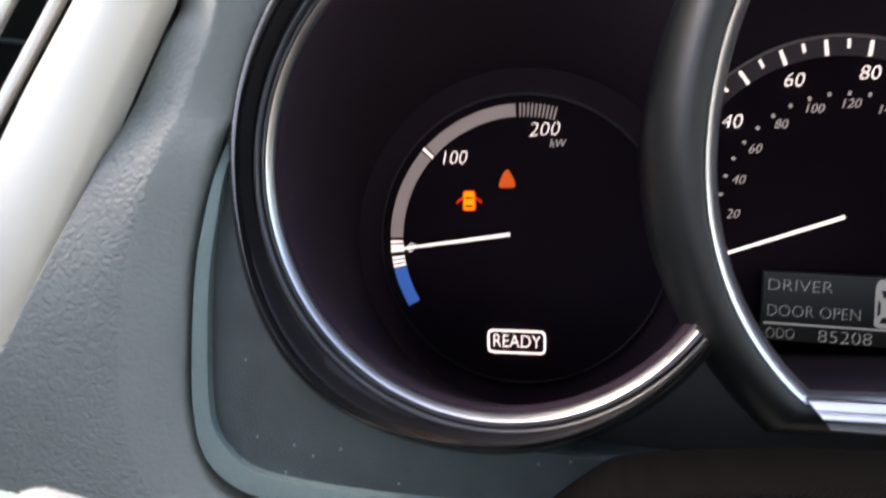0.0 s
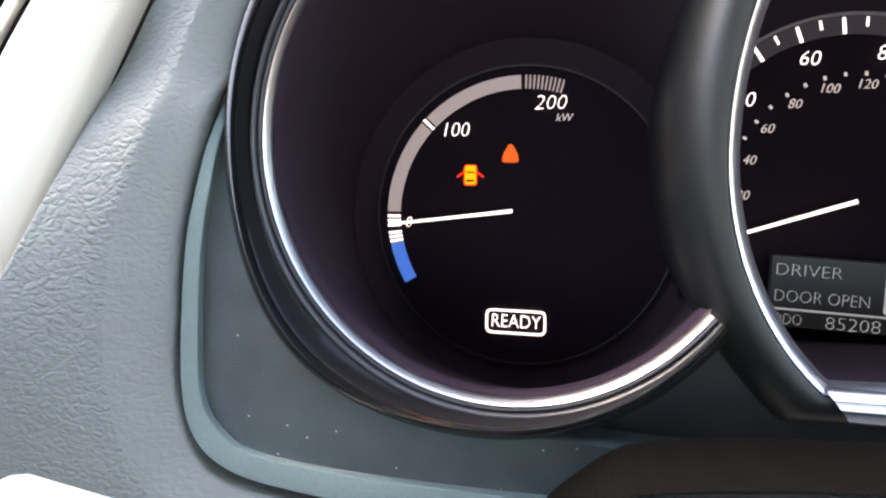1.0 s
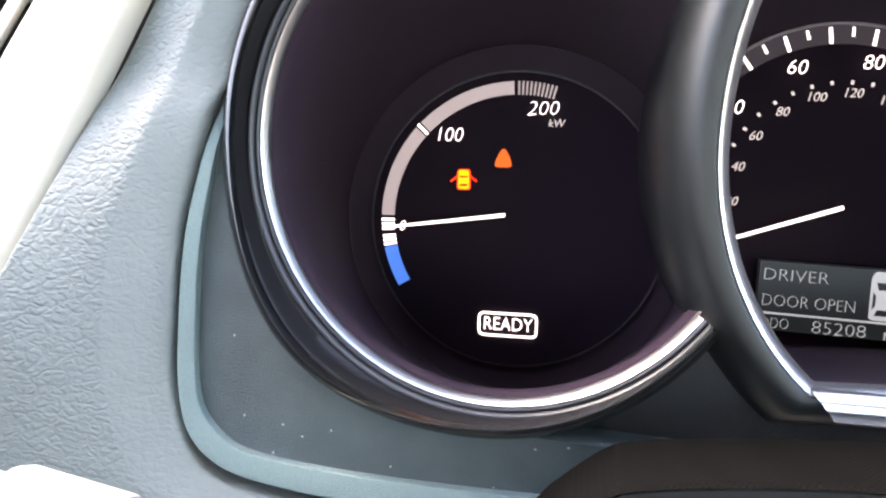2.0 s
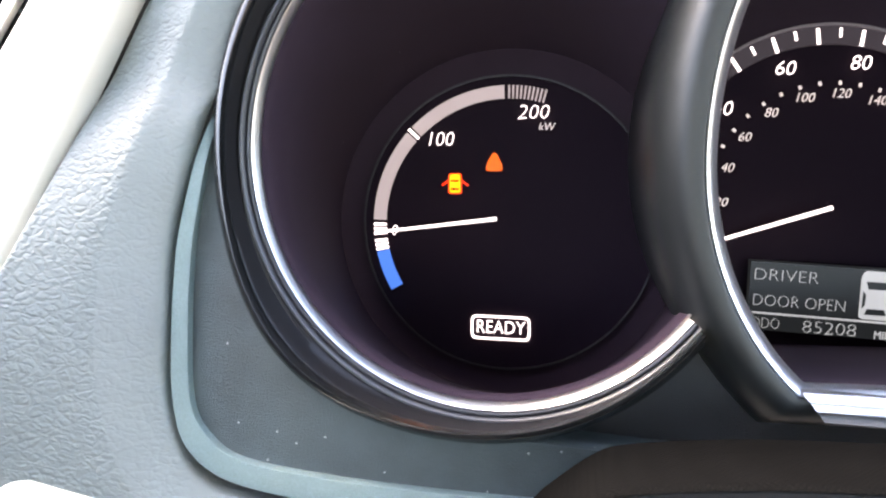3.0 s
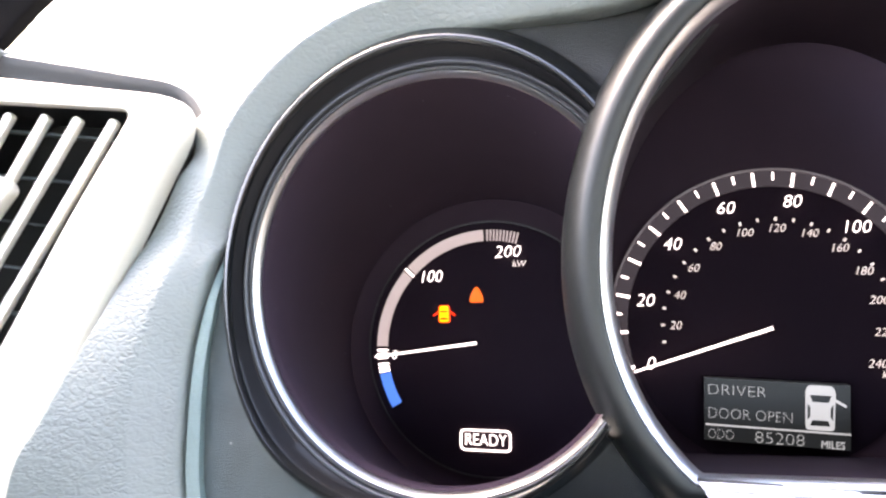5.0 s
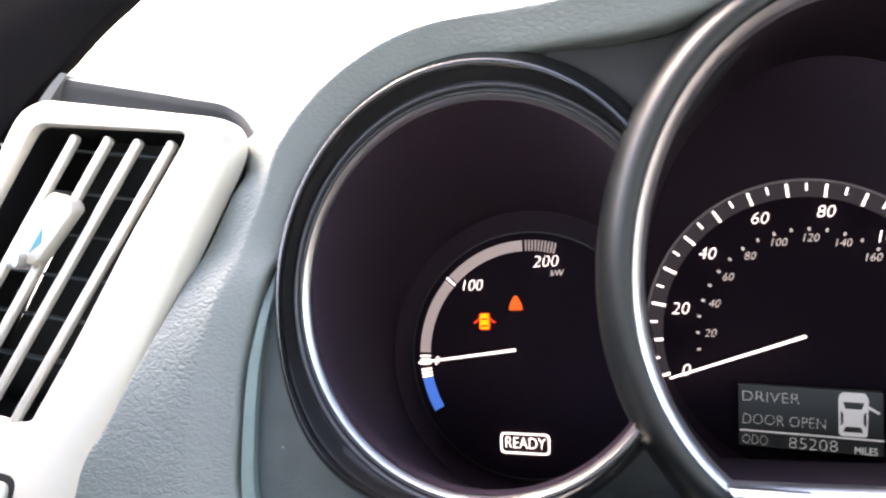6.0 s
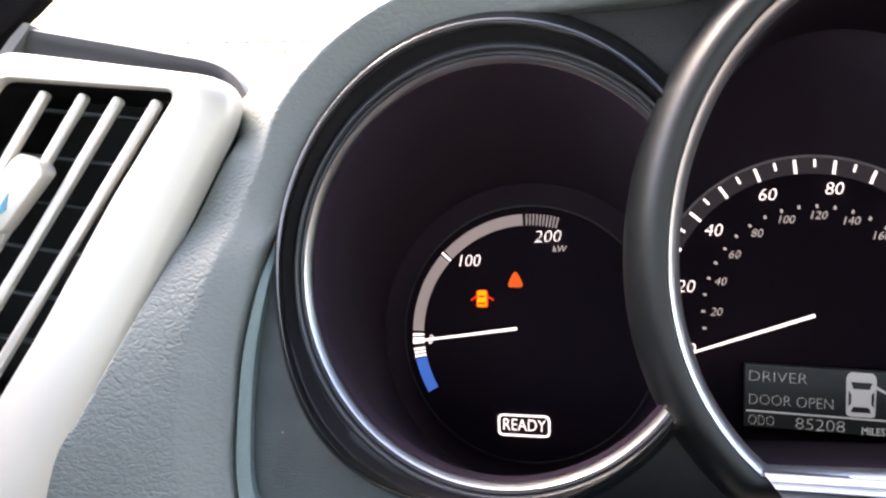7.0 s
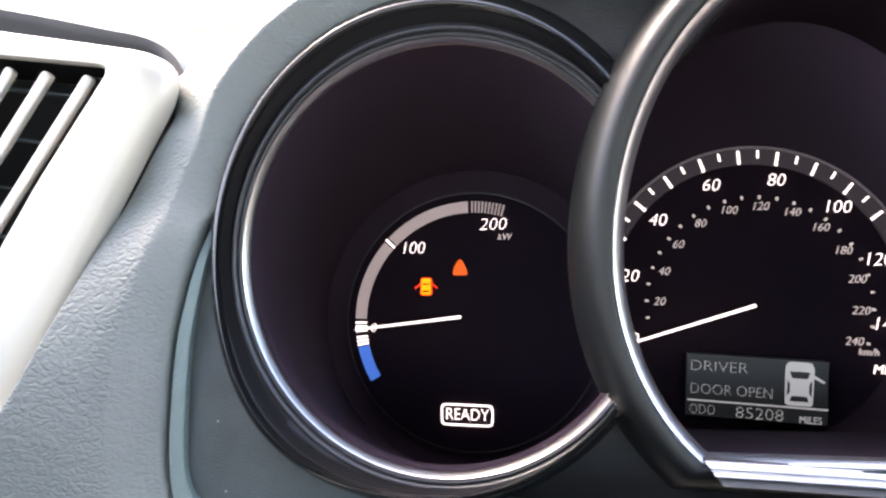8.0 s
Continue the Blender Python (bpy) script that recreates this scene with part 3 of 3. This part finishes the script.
pad_rows = []
for i, o, k in ROWS:
    head, crest, lift = roll(i, o, k)
    o = Vector(o)
    pad_rows.append(head + [crest.lerp(o, 0.45) + lift, crest.lerp(o, 0.8), crest.lerp(o, 0.94), o, o + Vector((0, 0.06, 0)), o + Vector((0, 0.16, 0))])
for a in (154, 151, 148, 145, 142, 139, 136, 132, 128, 123, 117, 110, 103, 96, 89):
    k = min(1.0, 0.2 + (157 - a) / 14)
    g = max(0.0, min(1.0, (156 - a) / 10))
    o = Vector((-1.25, -1.27, 1.02)).lerp(Vector((-1.20, -1.16, 1.24)), min(1.0, (157 - a) / 12))
    head, crest, lift = roll(lip_row(a), tuple(o), k)
    fall = head[-1]
    face = [crest.lerp(o, 0.45), crest.lerp(o, 0.8), crest.lerp(o, 0.94), o, o + Vector((0, 0.06, 0)), o + Vector((0, 0.16, 0))]
    aside = max(0.0, min(1.0, (a - 96) / 50))
    top = [fall + Vector((x * aside, y, RISE * y - 0.01)) for x, y in ((-0.16, 0.08), (-0.36, 0.2), (-0.56, 0.5), (-0.8, 1.4), (-1.1, 3.5), (-1.6, 6.5))]
    pad_rows.append(head + [p.lerp(q, g) for p, q in zip(face, top)])
for i, o, far in HOOD:
    head, crest, lift = roll(i, o, 1)
    o, far = Vector(o), Vector((far[0], far[1], o[2] + RISE * (far[1] - o[1])))
    pad_rows.append(head + [crest.lerp(o, 0.5) + lift, crest.lerp(o, 0.93), o, o.lerp(far, 0.3), o.lerp(far, 0.7), far])


pad_columns = [spline(c, 6) for c in zip(*pad_rows)]
sheet = [spline(r, 4) for r in zip(*pad_columns)]
for _ in range(16):  # the leather is drawn taut over its padding
    eased = [list(r) for r in sheet]
    for a in range(1, len(sheet) - 1):
        for b in range(9, len(sheet[0]) - 8):
            eased[a][b] = 0.5 * sheet[a][b] + 0.125 * (sheet[a - 1][b] + sheet[a + 1][b] + sheet[a][b - 1] + sheet[a][b + 1])
    sheet = eased
FOLD = 6 * (len(ROWS) - 1)
SMOOTH = 4 * 4  # columns of the rolled inner edge
part("face_roll", grid([r[: SMOOTH + 1] for r in sheet[: FOLD + 1]]), STRETCHED_LEATHER, dash, "smoother stretched leather along the trim")
part("face_pad", grid([r[SMOOTH:] for r in sheet[: FOLD + 1]]), LEATHER, dash, "grey grained leather face beside the vent")
part("hood_pad", grid(sheet[FOLD:]), STRETCHED_LEATHER, dash, "grey leather hood and top")
brow_front, brow_top = [], []
for c in spline(BROW, 5):
    out = (c - Vector((-1.9, c.y, 0.9))).normalized()
    k = max(0.0, min(1.0, (-1.24 - c.x) / 0.12))
    out = out.lerp(Vector((0.23, 0, 0.97)), max(0.0, min(1.0, (-1.5 - c.x) / 0.4)))
    s = max(0.0, min(1.0, (-1.3 - c.x) / 1.3))
    far = c + Vector((-0.4, 6.1, 6.1 * RISE))
    far = far.lerp(Vector((-3.1 - 2.5 * s, 5.0, 3.11 + 0.46 * s ** 0.8)), k)
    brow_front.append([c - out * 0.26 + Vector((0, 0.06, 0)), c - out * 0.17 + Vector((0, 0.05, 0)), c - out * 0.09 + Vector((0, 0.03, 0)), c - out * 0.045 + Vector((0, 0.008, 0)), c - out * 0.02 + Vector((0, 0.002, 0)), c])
    start = c + out * 0.014 + Vector((0, 0.05, 0))
    brow_top.append([c, c + out * 0.012 + Vector((0, 0.018, 0)), start, start.lerp(far, 0.04), start.lerp(far, 0.2), start.lerp(far, 0.6), far])
part("vent_brow", grid([spline(r, 3) for r in brow_top]), STRETCHED_LEATHER, dash, "grey leather brow over the vent")
# The brow's own leather front, with the shade there put into its colour.
part("brow_underside", grid([spline(r, 3) for r in brow_front]), BROW_SHADE, dash, "rounded leather front of the brow, its shade put into the colour")

# trim band and dark panel round the gauges
surround = thing("cluster_surround", "dark plastic instrument surround with grey satin trim band", "trim panel")
BOUT = [(1.8, -1.2), (0.9, -1.16), (0.2, -1.125), (-0.45, -1.098), (-0.73, -1.072), (-1.019, -1.007), (-1.176, -0.875), (-1.224, -0.666), (-1.216, -0.362), (-1.183, -0.041), (-1.12, 0.215), (-1.06, 0.42), (-1.01, 0.56)]
BIN = [(1.8, -1.06), (0.9, -1.03), (0.2, -1.015), (-0.318, -0.992), (-0.645, -0.964), (-0.908, -0.923), (-1.04, -0.853), (-1.133, -0.70), (-1.137, -0.365), (-1.111, -0.042), (-1.064, 0.20), (-1.03, 0.39), (-1.005, 0.52)]
band_rows = []
for o, i in zip(spline([(x, 0, z) for x, z in BOUT], 6), spline([(x, 0, z) for x, z in BIN], 6)):
    m = o.lerp(i, 0.5)
    sink = 0.09 * max(0.0, min(1.0, (o.z - 0.2) / 0.34)) ** 2
    band_rows.append([(x, y + sink, z) for x, y, z in [(o.x, -1.22, o.z), (o.x, -1.362, o.z), (o.lerp(i, 0.07).x, -1.376, o.lerp(i, 0.07).z), (m.x, -1.377, m.z), (o.lerp(i, 0.92).x, -1.371, o.lerp(i, 0.92).z), (i.x, -1.352, i.z), (i.x, -1.2, i.z)]])
part("trim_band", grid(band_rows), BAND, surround, "grey satin trim band")
gap_rows = []
for o, i in zip(spline([(x, 0, z) for x, z in BOUT], 6), spline([(x, 0, z) for x, z in BIN], 6)):
    n = (o - i).normalized()
    gap_rows.append([(p.x, y, p.z) for p, y in ((o + n * 0.16, -1.16), (o + n * 0.05, -1.24), (o + n * 0.026, -1.25), (o + n * 0.024, -1.315), (o + n * 0.014, -1.325), (o - n * 0.004, -1.325))])
part("joint", grid(gap_rows), GAP, surround, "dark joint beside the leather")
pan = []
inner = spline([(x, 0, z) for x, z in BIN], 6)
for k, i in enumerate(inner):
    a = math.atan2(i.z - LIP[1], i.x - LIP[0])
    q = lip_at(a, 0.05, 0.05)
    if q.x > -0.30:
        q.z = min(q.z, -0.737 - 0.081 * (q.x + 0.30))
    e = Vector((i.x, -1.335, i.z))
    pan.append([e + Vector((0, 0.1, 0)), e, e.lerp(q, 0.5) + Vector((0, 0.015, 0)), q + Vector((0, 0.012, 0)), q + Vector((0, 0.024, 0.012)), q + Vector((0, 0.05, 0.018)), q + Vector((0, 0.2, 0.014))])
part("lower_panel", grid(pan), PANEL, surround, "dark grey lower panel")
edge = [lip_at(radians(a), 0.02, 0) for a in range(-36, -109, -4)]
part("centre_panel", slab([(p.x, p.z) for p in edge] + [(-0.30, -0.80), (0.12, -0.85), (0.56, -0.87), (2.8, -0.87), (2.8, -0.66), (1.3, -0.60), (1.02, -0.34)], -1.14, -1.05), CENTRE, surround, "dark grey panel between the gauges")
part("upper_panel", slab([(0.1, 1.62), (0.3, 1.50), (0.60, 1.35), (0.98, 1.0), (1.25, 1.3), (1.6, 1.7)], -1.22, -1.1), CENTRE, surround, "dark grey panel under the hood")

# steering column cover
column = thing("column_cover", "dark textured plastic steering column cover", "column cover")
FABRIC = material("dark_textured_plastic", (0.012, 0.0112, 0.0112), 0.9, 0, 0.15, 300, 0.35, 2500, spec=0.0)
weave = FABRIC.node_tree.nodes.new("ShaderNodeTexVoronoi")
weave.inputs["Scale"].default_value, weave.inputs["Randomness"].default_value = 950, 0.05
turned = FABRIC.node_tree.nodes.new("ShaderNodeMapping")
turned.inputs["Rotation"].default_value = (0, 0, radians(40))
FABRIC.node_tree.links.new(next(x for x in FABRIC.node_tree.nodes if x.type == "TEX_COORD").outputs["Object"], turned.inputs["Vector"])
FABRIC.node_tree.links.new(turned.outputs["Vector"], weave.inputs["Vector"])
FABRIC.node_tree.links.new(weave.outputs["Distance"], next(x for x in FABRIC.node_tree.nodes if x.type == "BUMP").inputs["Height"])
# Dot tones kept very dark: shade of the unbuilt steering wheel is put in.
dots = FABRIC.node_tree.nodes.new("ShaderNodeMapRange")
dots.inputs["From Min"].default_value, dots.inputs["From Max"].default_value = 0.15, 0.6
dots.inputs["To Min"].default_value, dots.inputs["To Max"].default_value = 0.0036, 0.0026
FABRIC.node_tree.links.new(weave.outputs["Distance"], dots.inputs["Value"])
FABRIC.node_tree.links.new(dots.outputs["Result"], FABRIC.node_tree.nodes["Principled BSDF"].inputs["Base Color"])
prof = [(0.12, -1.2), (0.265, -0.975), (0.37, -0.872), (0.50, -0.775), (0.60, -0.738), (0.86, -0.707), (1.22, -0.688), (2.0, -0.685), (2.6, -0.70), (3.0, -0.8)]
cr = []
for p in spline([(x, 0, z) for x, z in prof], 5):
    cr.append([(p.x, -1.46, p.z - 0.5), (p.x, -1.46, p.z - 0.02), (p.x, -1.48, p.z), (p.x, -1.7, p.z + 0.002), (p.x, -1.90, p.z - 0.004), (p.x, -1.93, p.z - 0.02)])
part("cover", grid(cr), FABRIC, column, "dark textured top cover")
fr = []
for p in spline([(x, 0, z) for x, z in prof], 5):
    fr.append([(p.x, -1.90, p.z - 0.012), (p.x, -1.925, p.z - 0.03), (p.x, -1.90, p.z - 0.5)])
part("lower_cover", grid(fr), GAP, column, "black lower cover")

# ---- air vent ----
vent = thing("air_vent", "champagne-painted slanted air vent with vertical slats", "air vent")
VO = rounded([(-1.118, 1.312), (-2.72, 1.605), (-3.85, -0.3), (-3.95, -2.2), (-2.85, -2.2), (-2.225, -0.72), (-1.47, 0.70)], [0.44, 0.22, 0.22, 0.22, 0.22, 0.22, 0.22], 8)
VI = rounded([(-1.53, 1.28), (-2.60, 1.42), (-3.2, 0.55), (-3.65, -0.23), (-2.66, -0.395), (-2.33, 0.08), (-1.925, 0.72)], 0.08, 8)
vr = []
for o, i in zip(VO, VI):
    o, i = Vector((o[0], 0, o[1])), Vector((i[0], 0, i[1]))
    def at(k, y):
        p = o.lerp(i, k)
        return (p.x, y, p.z)
    vr.append([at(0.04, -1.27), at(0.0, -1.285), at(0.0, -1.33), at(0.03, -1.37), at(0.12, -1.40), at(0.5, -1.42), at(0.92, -1.42), at(1.0, -1.40), at(1.02, -1.36)])
part("bezel", grid(vr, close=True), TRIM_PAINT, vent, "satin champagne-painted bezel")
part("joint", grid([[(x, -1.29, z), (x - 0.05 * (x + 2.4), -1.14, z - 0.05 * (z - 0.3))] for x, z in [Vector(o).lerp(Vector(i), 0.05) for o, i in zip(VO, VI)]], close=True), GAP, vent, "dark joint behind the bezel")
part("throat", grid([[(i[0], -1.37, i[1]), (i[0], -0.74, i[1])] for i in VI], close=True), BLACK, vent, "black throat of the vent")
part("duct", slab([(-1.50, 1.29), (-2.61, 1.44), (-3.68, -0.25), (-2.64, -0.42)], -0.75, -0.7), GAP, vent, "black duct behind the slats")
slat_dir = Vector((-1.145, -1.625))
for k, (x, z) in enumerate([(-1.662, 1.245), (-1.892, 1.275), (-2.102, 1.307), (-2.345, 1.338)]):
    p, q = Vector((x, z)), Vector((x, z)) + slat_dir * (1.0 - 0.02 * k)
    d = slat_dir.normalized() * 0.5
    w = Vector((-d.y, d.x)) * 0.056
    part("slat", slab(rounded([tuple(p + w), tuple(q + w), tuple(q - w), tuple(p - w)], 0.02, 3), -1.38, -1.335, 0.008), TRIM_PAINT, vent)
for k in range(6):
    z = 1.15 - 0.27 * k
    part("rear_fin", bar((-1.5, z), (-3.7, z + 0.33), 0.014, 0.014, -1.1, -1.0), PANEL, vent, smooth=False)
part("tab", slab(rounded([(-2.29, 0.94), (-2.43, 1.005), (-2.51, 0.945), (-2.74, 0.645), (-2.57, 0.555), (-2.27, 0.89)], 0.08, 5), -1.46, -1.36, 0.015), TRIM_PAINT, vent, "pale adjusting tab")

arrow = [(-2.498, 0.79), (-2.51, 0.70), (-2.60, 0.645)]
part("arrow_mark", slab(arrow, -1.464, -1.458), material("teal_mark", (0.03, 0.25, 0.33), 0.5, 0, 0), vent, "small teal arrow mark")
part("knob", slab(rounded([(-2.60, 0.64), (-2.67, 0.66), (-2.71, 0.57), (-2.63, 0.54)], 0.04, 4), -1.53, -1.40, 0.01), SILVER, vent, "bright metal knob")
part("button_gap", slab(rounded([(-2.70, -0.66), (-3.2, -0.60), (-3.3, -0.95), (-2.80, -0.98)], 0.09, 5), -1.424, -1.40), GAP, vent, "dark joint round the button")
part("button", slab(rounded([(-2.745, -0.70), (-3.2, -0.64), (-3.28, -0.92), (-2.825, -0.945)], 0.07, 5), -1.45, -1.40, 0.012), TRIM_PAINT, vent, "pale button")

# ---- lever beside the wheel ----
lever = thing("turn_lever", "pale grey turn signal lever with a seamed grip", "lever")
PALE = material("pale_grey_plastic", (0.12, 0.14, 0.145), 0.45, 0, 0.06, 150)


def stalk(profile, n=32):
    """A round bar along the lever: places along it, radius, and how far it sinks."""
    rows = []
    for x, r, drop in profile:
        x -= 0.015
        z = -0.397 - 0.145 - 0.2 * (x + 0.72) - drop
        rows.append([(x + 0.2 * r * math.sin(2 * math.pi * i / n), -3.05 + r * math.cos(2 * math.pi * i / n), z + r * math.sin(2 * math.pi * i / n)) for i in range(n + 1)])
    return grid(rows)


part("end_cap", stalk([(-0.95, 0.0, 0.0), (-0.95, 0.08, 0.0), (-0.93, 0.11, 0.0), (-0.76, 0.118, 0.0), (-0.74, 0.118, 0.0)]), BAND, lever, "grey end cap")
grip = part("grip", stalk([(-0.775, 0.05, 0.0), (-0.77, 0.12, 0.0), (-0.755, 0.14, 0.0), (-0.735, 0.147, 0.0), (-0.512, 0.147, 0.0), (-0.500, 0.142, 0.0), (-0.496, 0.125, 0.0), (-0.496, 0.02, 0.0)]), PALE, lever, "pale grip")
part("seam", slab([(-0.74, -0.482), (-0.50, -0.530), (-0.50, -0.534), (-0.74, -0.486)], -3.19, -3.10), BAND, grip, "fine mould seam")
part("ring_gap", stalk([(-0.50, 0.01, 0.0), (-0.50, 0.12, 0.0), (-0.47, 0.12, 0.0), (-0.47, 0.01, 0.0)]), GAP, lever, "dark joint")
part("stem", stalk([(-0.476, 0.01, 0.0), (-0.476, 0.128, 0.0), (-0.466, 0.136, 0.0), (-0.2, 0.136, 0.0), (0.1, 0.15, 0.0)]), PALE, lever, "pale stem")

# ---- front pillar and cabin ----
MOTTLED = material("dark_mottled_trim", (0.0055, 0.0048, 0.0052), 0.85, 0, 0.7, 18, spec=0.05)
pillar = thing("front_pillar", "dark mottled front pillar trim beside the windscreen", "pillar", kind="structure")
part("pillar_trim", slab(rounded([(-1.9, 2.56), (-2.30, 2.285), (-2.56, 2.12), (-2.79, 1.93), (-3.04, 1.755), (-3.21, 1.6), (-3.6, 1.2), (-3.9, 0.5), (-9.0, 0.5), (-9.0, 2.75), (-2.05, 2.75)], 0.05, 3), -0.98, -0.86, 0.03), MOTTLED, pillar)
part("weatherstrip", slab(rounded([(-2.65, 1.80), (-2.69, 1.825), (-2.79, 1.74), (-2.87, 1.65), (-2.90, 1.58), (-2.83, 1.585), (-2.755, 1.68)], 0.025, 3), -1.12, -0.97), material("pale_rubber_strip", (0.12, 0.125, 0.12), 0.7, 0, 0.15, 60), pillar, "pale rubber strip at the end of the dashboard")
HEADLINER = material("grey_headliner_cloth", (0.17, 0.174, 0.178), 0.9, 0, 0.08, 400, 0.3, 1500)
TRIM_DARK = material("dark_cabin_trim", (0.022, 0.021, 0.02), 0.7, 0, 0.15, 40, 0.3, 1200)
# Unseen right wall, paler than the rest so the silver rings pick up light.
SIDE_REFLECTOR = material("pale_side_reflector", (0.15, 0.147, 0.143), 0.7, 0, 0.1, 30, 0.3, 1200)
# Unseen shell, added; its edges and tones shape reflections and fill light.
cabin = tagged(new("car_cabin"), "unseen plain car cabin shell with grey roof and dark trim", "car cabin", kind="structure")
world_box("roof", HEADLINER, cabin, (-0.52, -2.1, 1.66), (1.12, -0.35, 1.72))
world_box("rear_wall", TRIM_DARK, cabin, (-0.52, -2.16, 0.40), (1.12, -2.1, 1.18))
world_box("rear_pillar", TRIM_DARK, cabin, (-0.52, -2.16, 1.18), (-0.40, -2.1, 1.72))
world_box("rear_pillar", TRIM_DARK, cabin, (1.0, -2.16, 1.18), (1.12, -2.1, 1.72))
world_box("side_wall", SIDE_REFLECTOR, cabin, (1.06, -2.1, 0.40), (1.12, 0.4, 1.17))
world_box("side_pillar", TRIM_DARK, cabin, (1.06, -1.0, 1.17), (1.12, -0.85, 1.66))
# Left wall raised to keep side light off the hood's flank.
world_box("side_wall", TRIM_DARK, cabin, (-0.66, -2.1, 0.36), (-0.60, 0.1, 1.29))
world_box("floor", TRIM_DARK, cabin, (-0.52, -2.1, 0.36), (1.12, 0.6, 0.40))
world_box("bulkhead", TRIM_DARK, cabin, (-0.52, 0.56, 0.40), (1.12, 0.62, 1.05))

# ---- fence beyond the windscreen ----
fence = thing("fence", "white picket fence beyond the car", "fence", m=pose(-8.1, 13.8, 0, 0, 3.4, 23.4))
world_box("rail", material("dark_grey_rail", (0.08, 0.08, 0.07), 0.8, 0, 0.2, 5), fence, (-3.0, 0.0, 1.61), (9.0, 0.05, 1.64))
world_box("rail", WHITE_WOOD, fence, (-3.0, 0.0, 0.4), (9.0, 0.05, 0.46))
for k in range(74):
    world_box("picket", WHITE_WOOD, fence, (-2.9 + 0.16 * k, -0.03, -0.3), (-2.82 + 0.16 * k, 0.0, 1.61))
pole = thing("pole", "thin grey pole behind the fence", "pole", m=pose(-8.4, 14.6, 0))
world_box("shaft", material("grey_pole", (0.2, 0.2, 0.2), 0.6, 0.5, 0), pole, (-0.015, -0.015, 0), (0.015, 0.015, 1.78))

# Backdrop added to darken the picket gaps; starts late so the left washes out.
HEDGE = material("pale_green_hedge", (0.2, 0.22, 0.14), 0.8, 0, 0.3, 3)
HEDGE_START = -1.9
hrows = []
for i in range(90):
    x = HEDGE_START + i * 0.2
    row = []
    for k in range(9):
        a = math.pi * k / 8
        r = 0.45 + 0.1 * noise.noise((x * 1.7, k * 0.9, 3.0))
        row.append((x, -r * math.cos(a), 0.02 + (1.50 + 0.12 * noise.noise((x * 0.6, 2.0, k * 0.3))) * math.sin(a) ** 0.5))
    hrows.append(row)
hedge = part("hedge", grid(hrows), HEDGE, None, scale=1)
hedge.matrix_world = pose(-6, 16.2, 0, 0, 2, 23.4)
tagged(hedge, "low pale green hedge behind the fence", "hedge", kind="stuff")
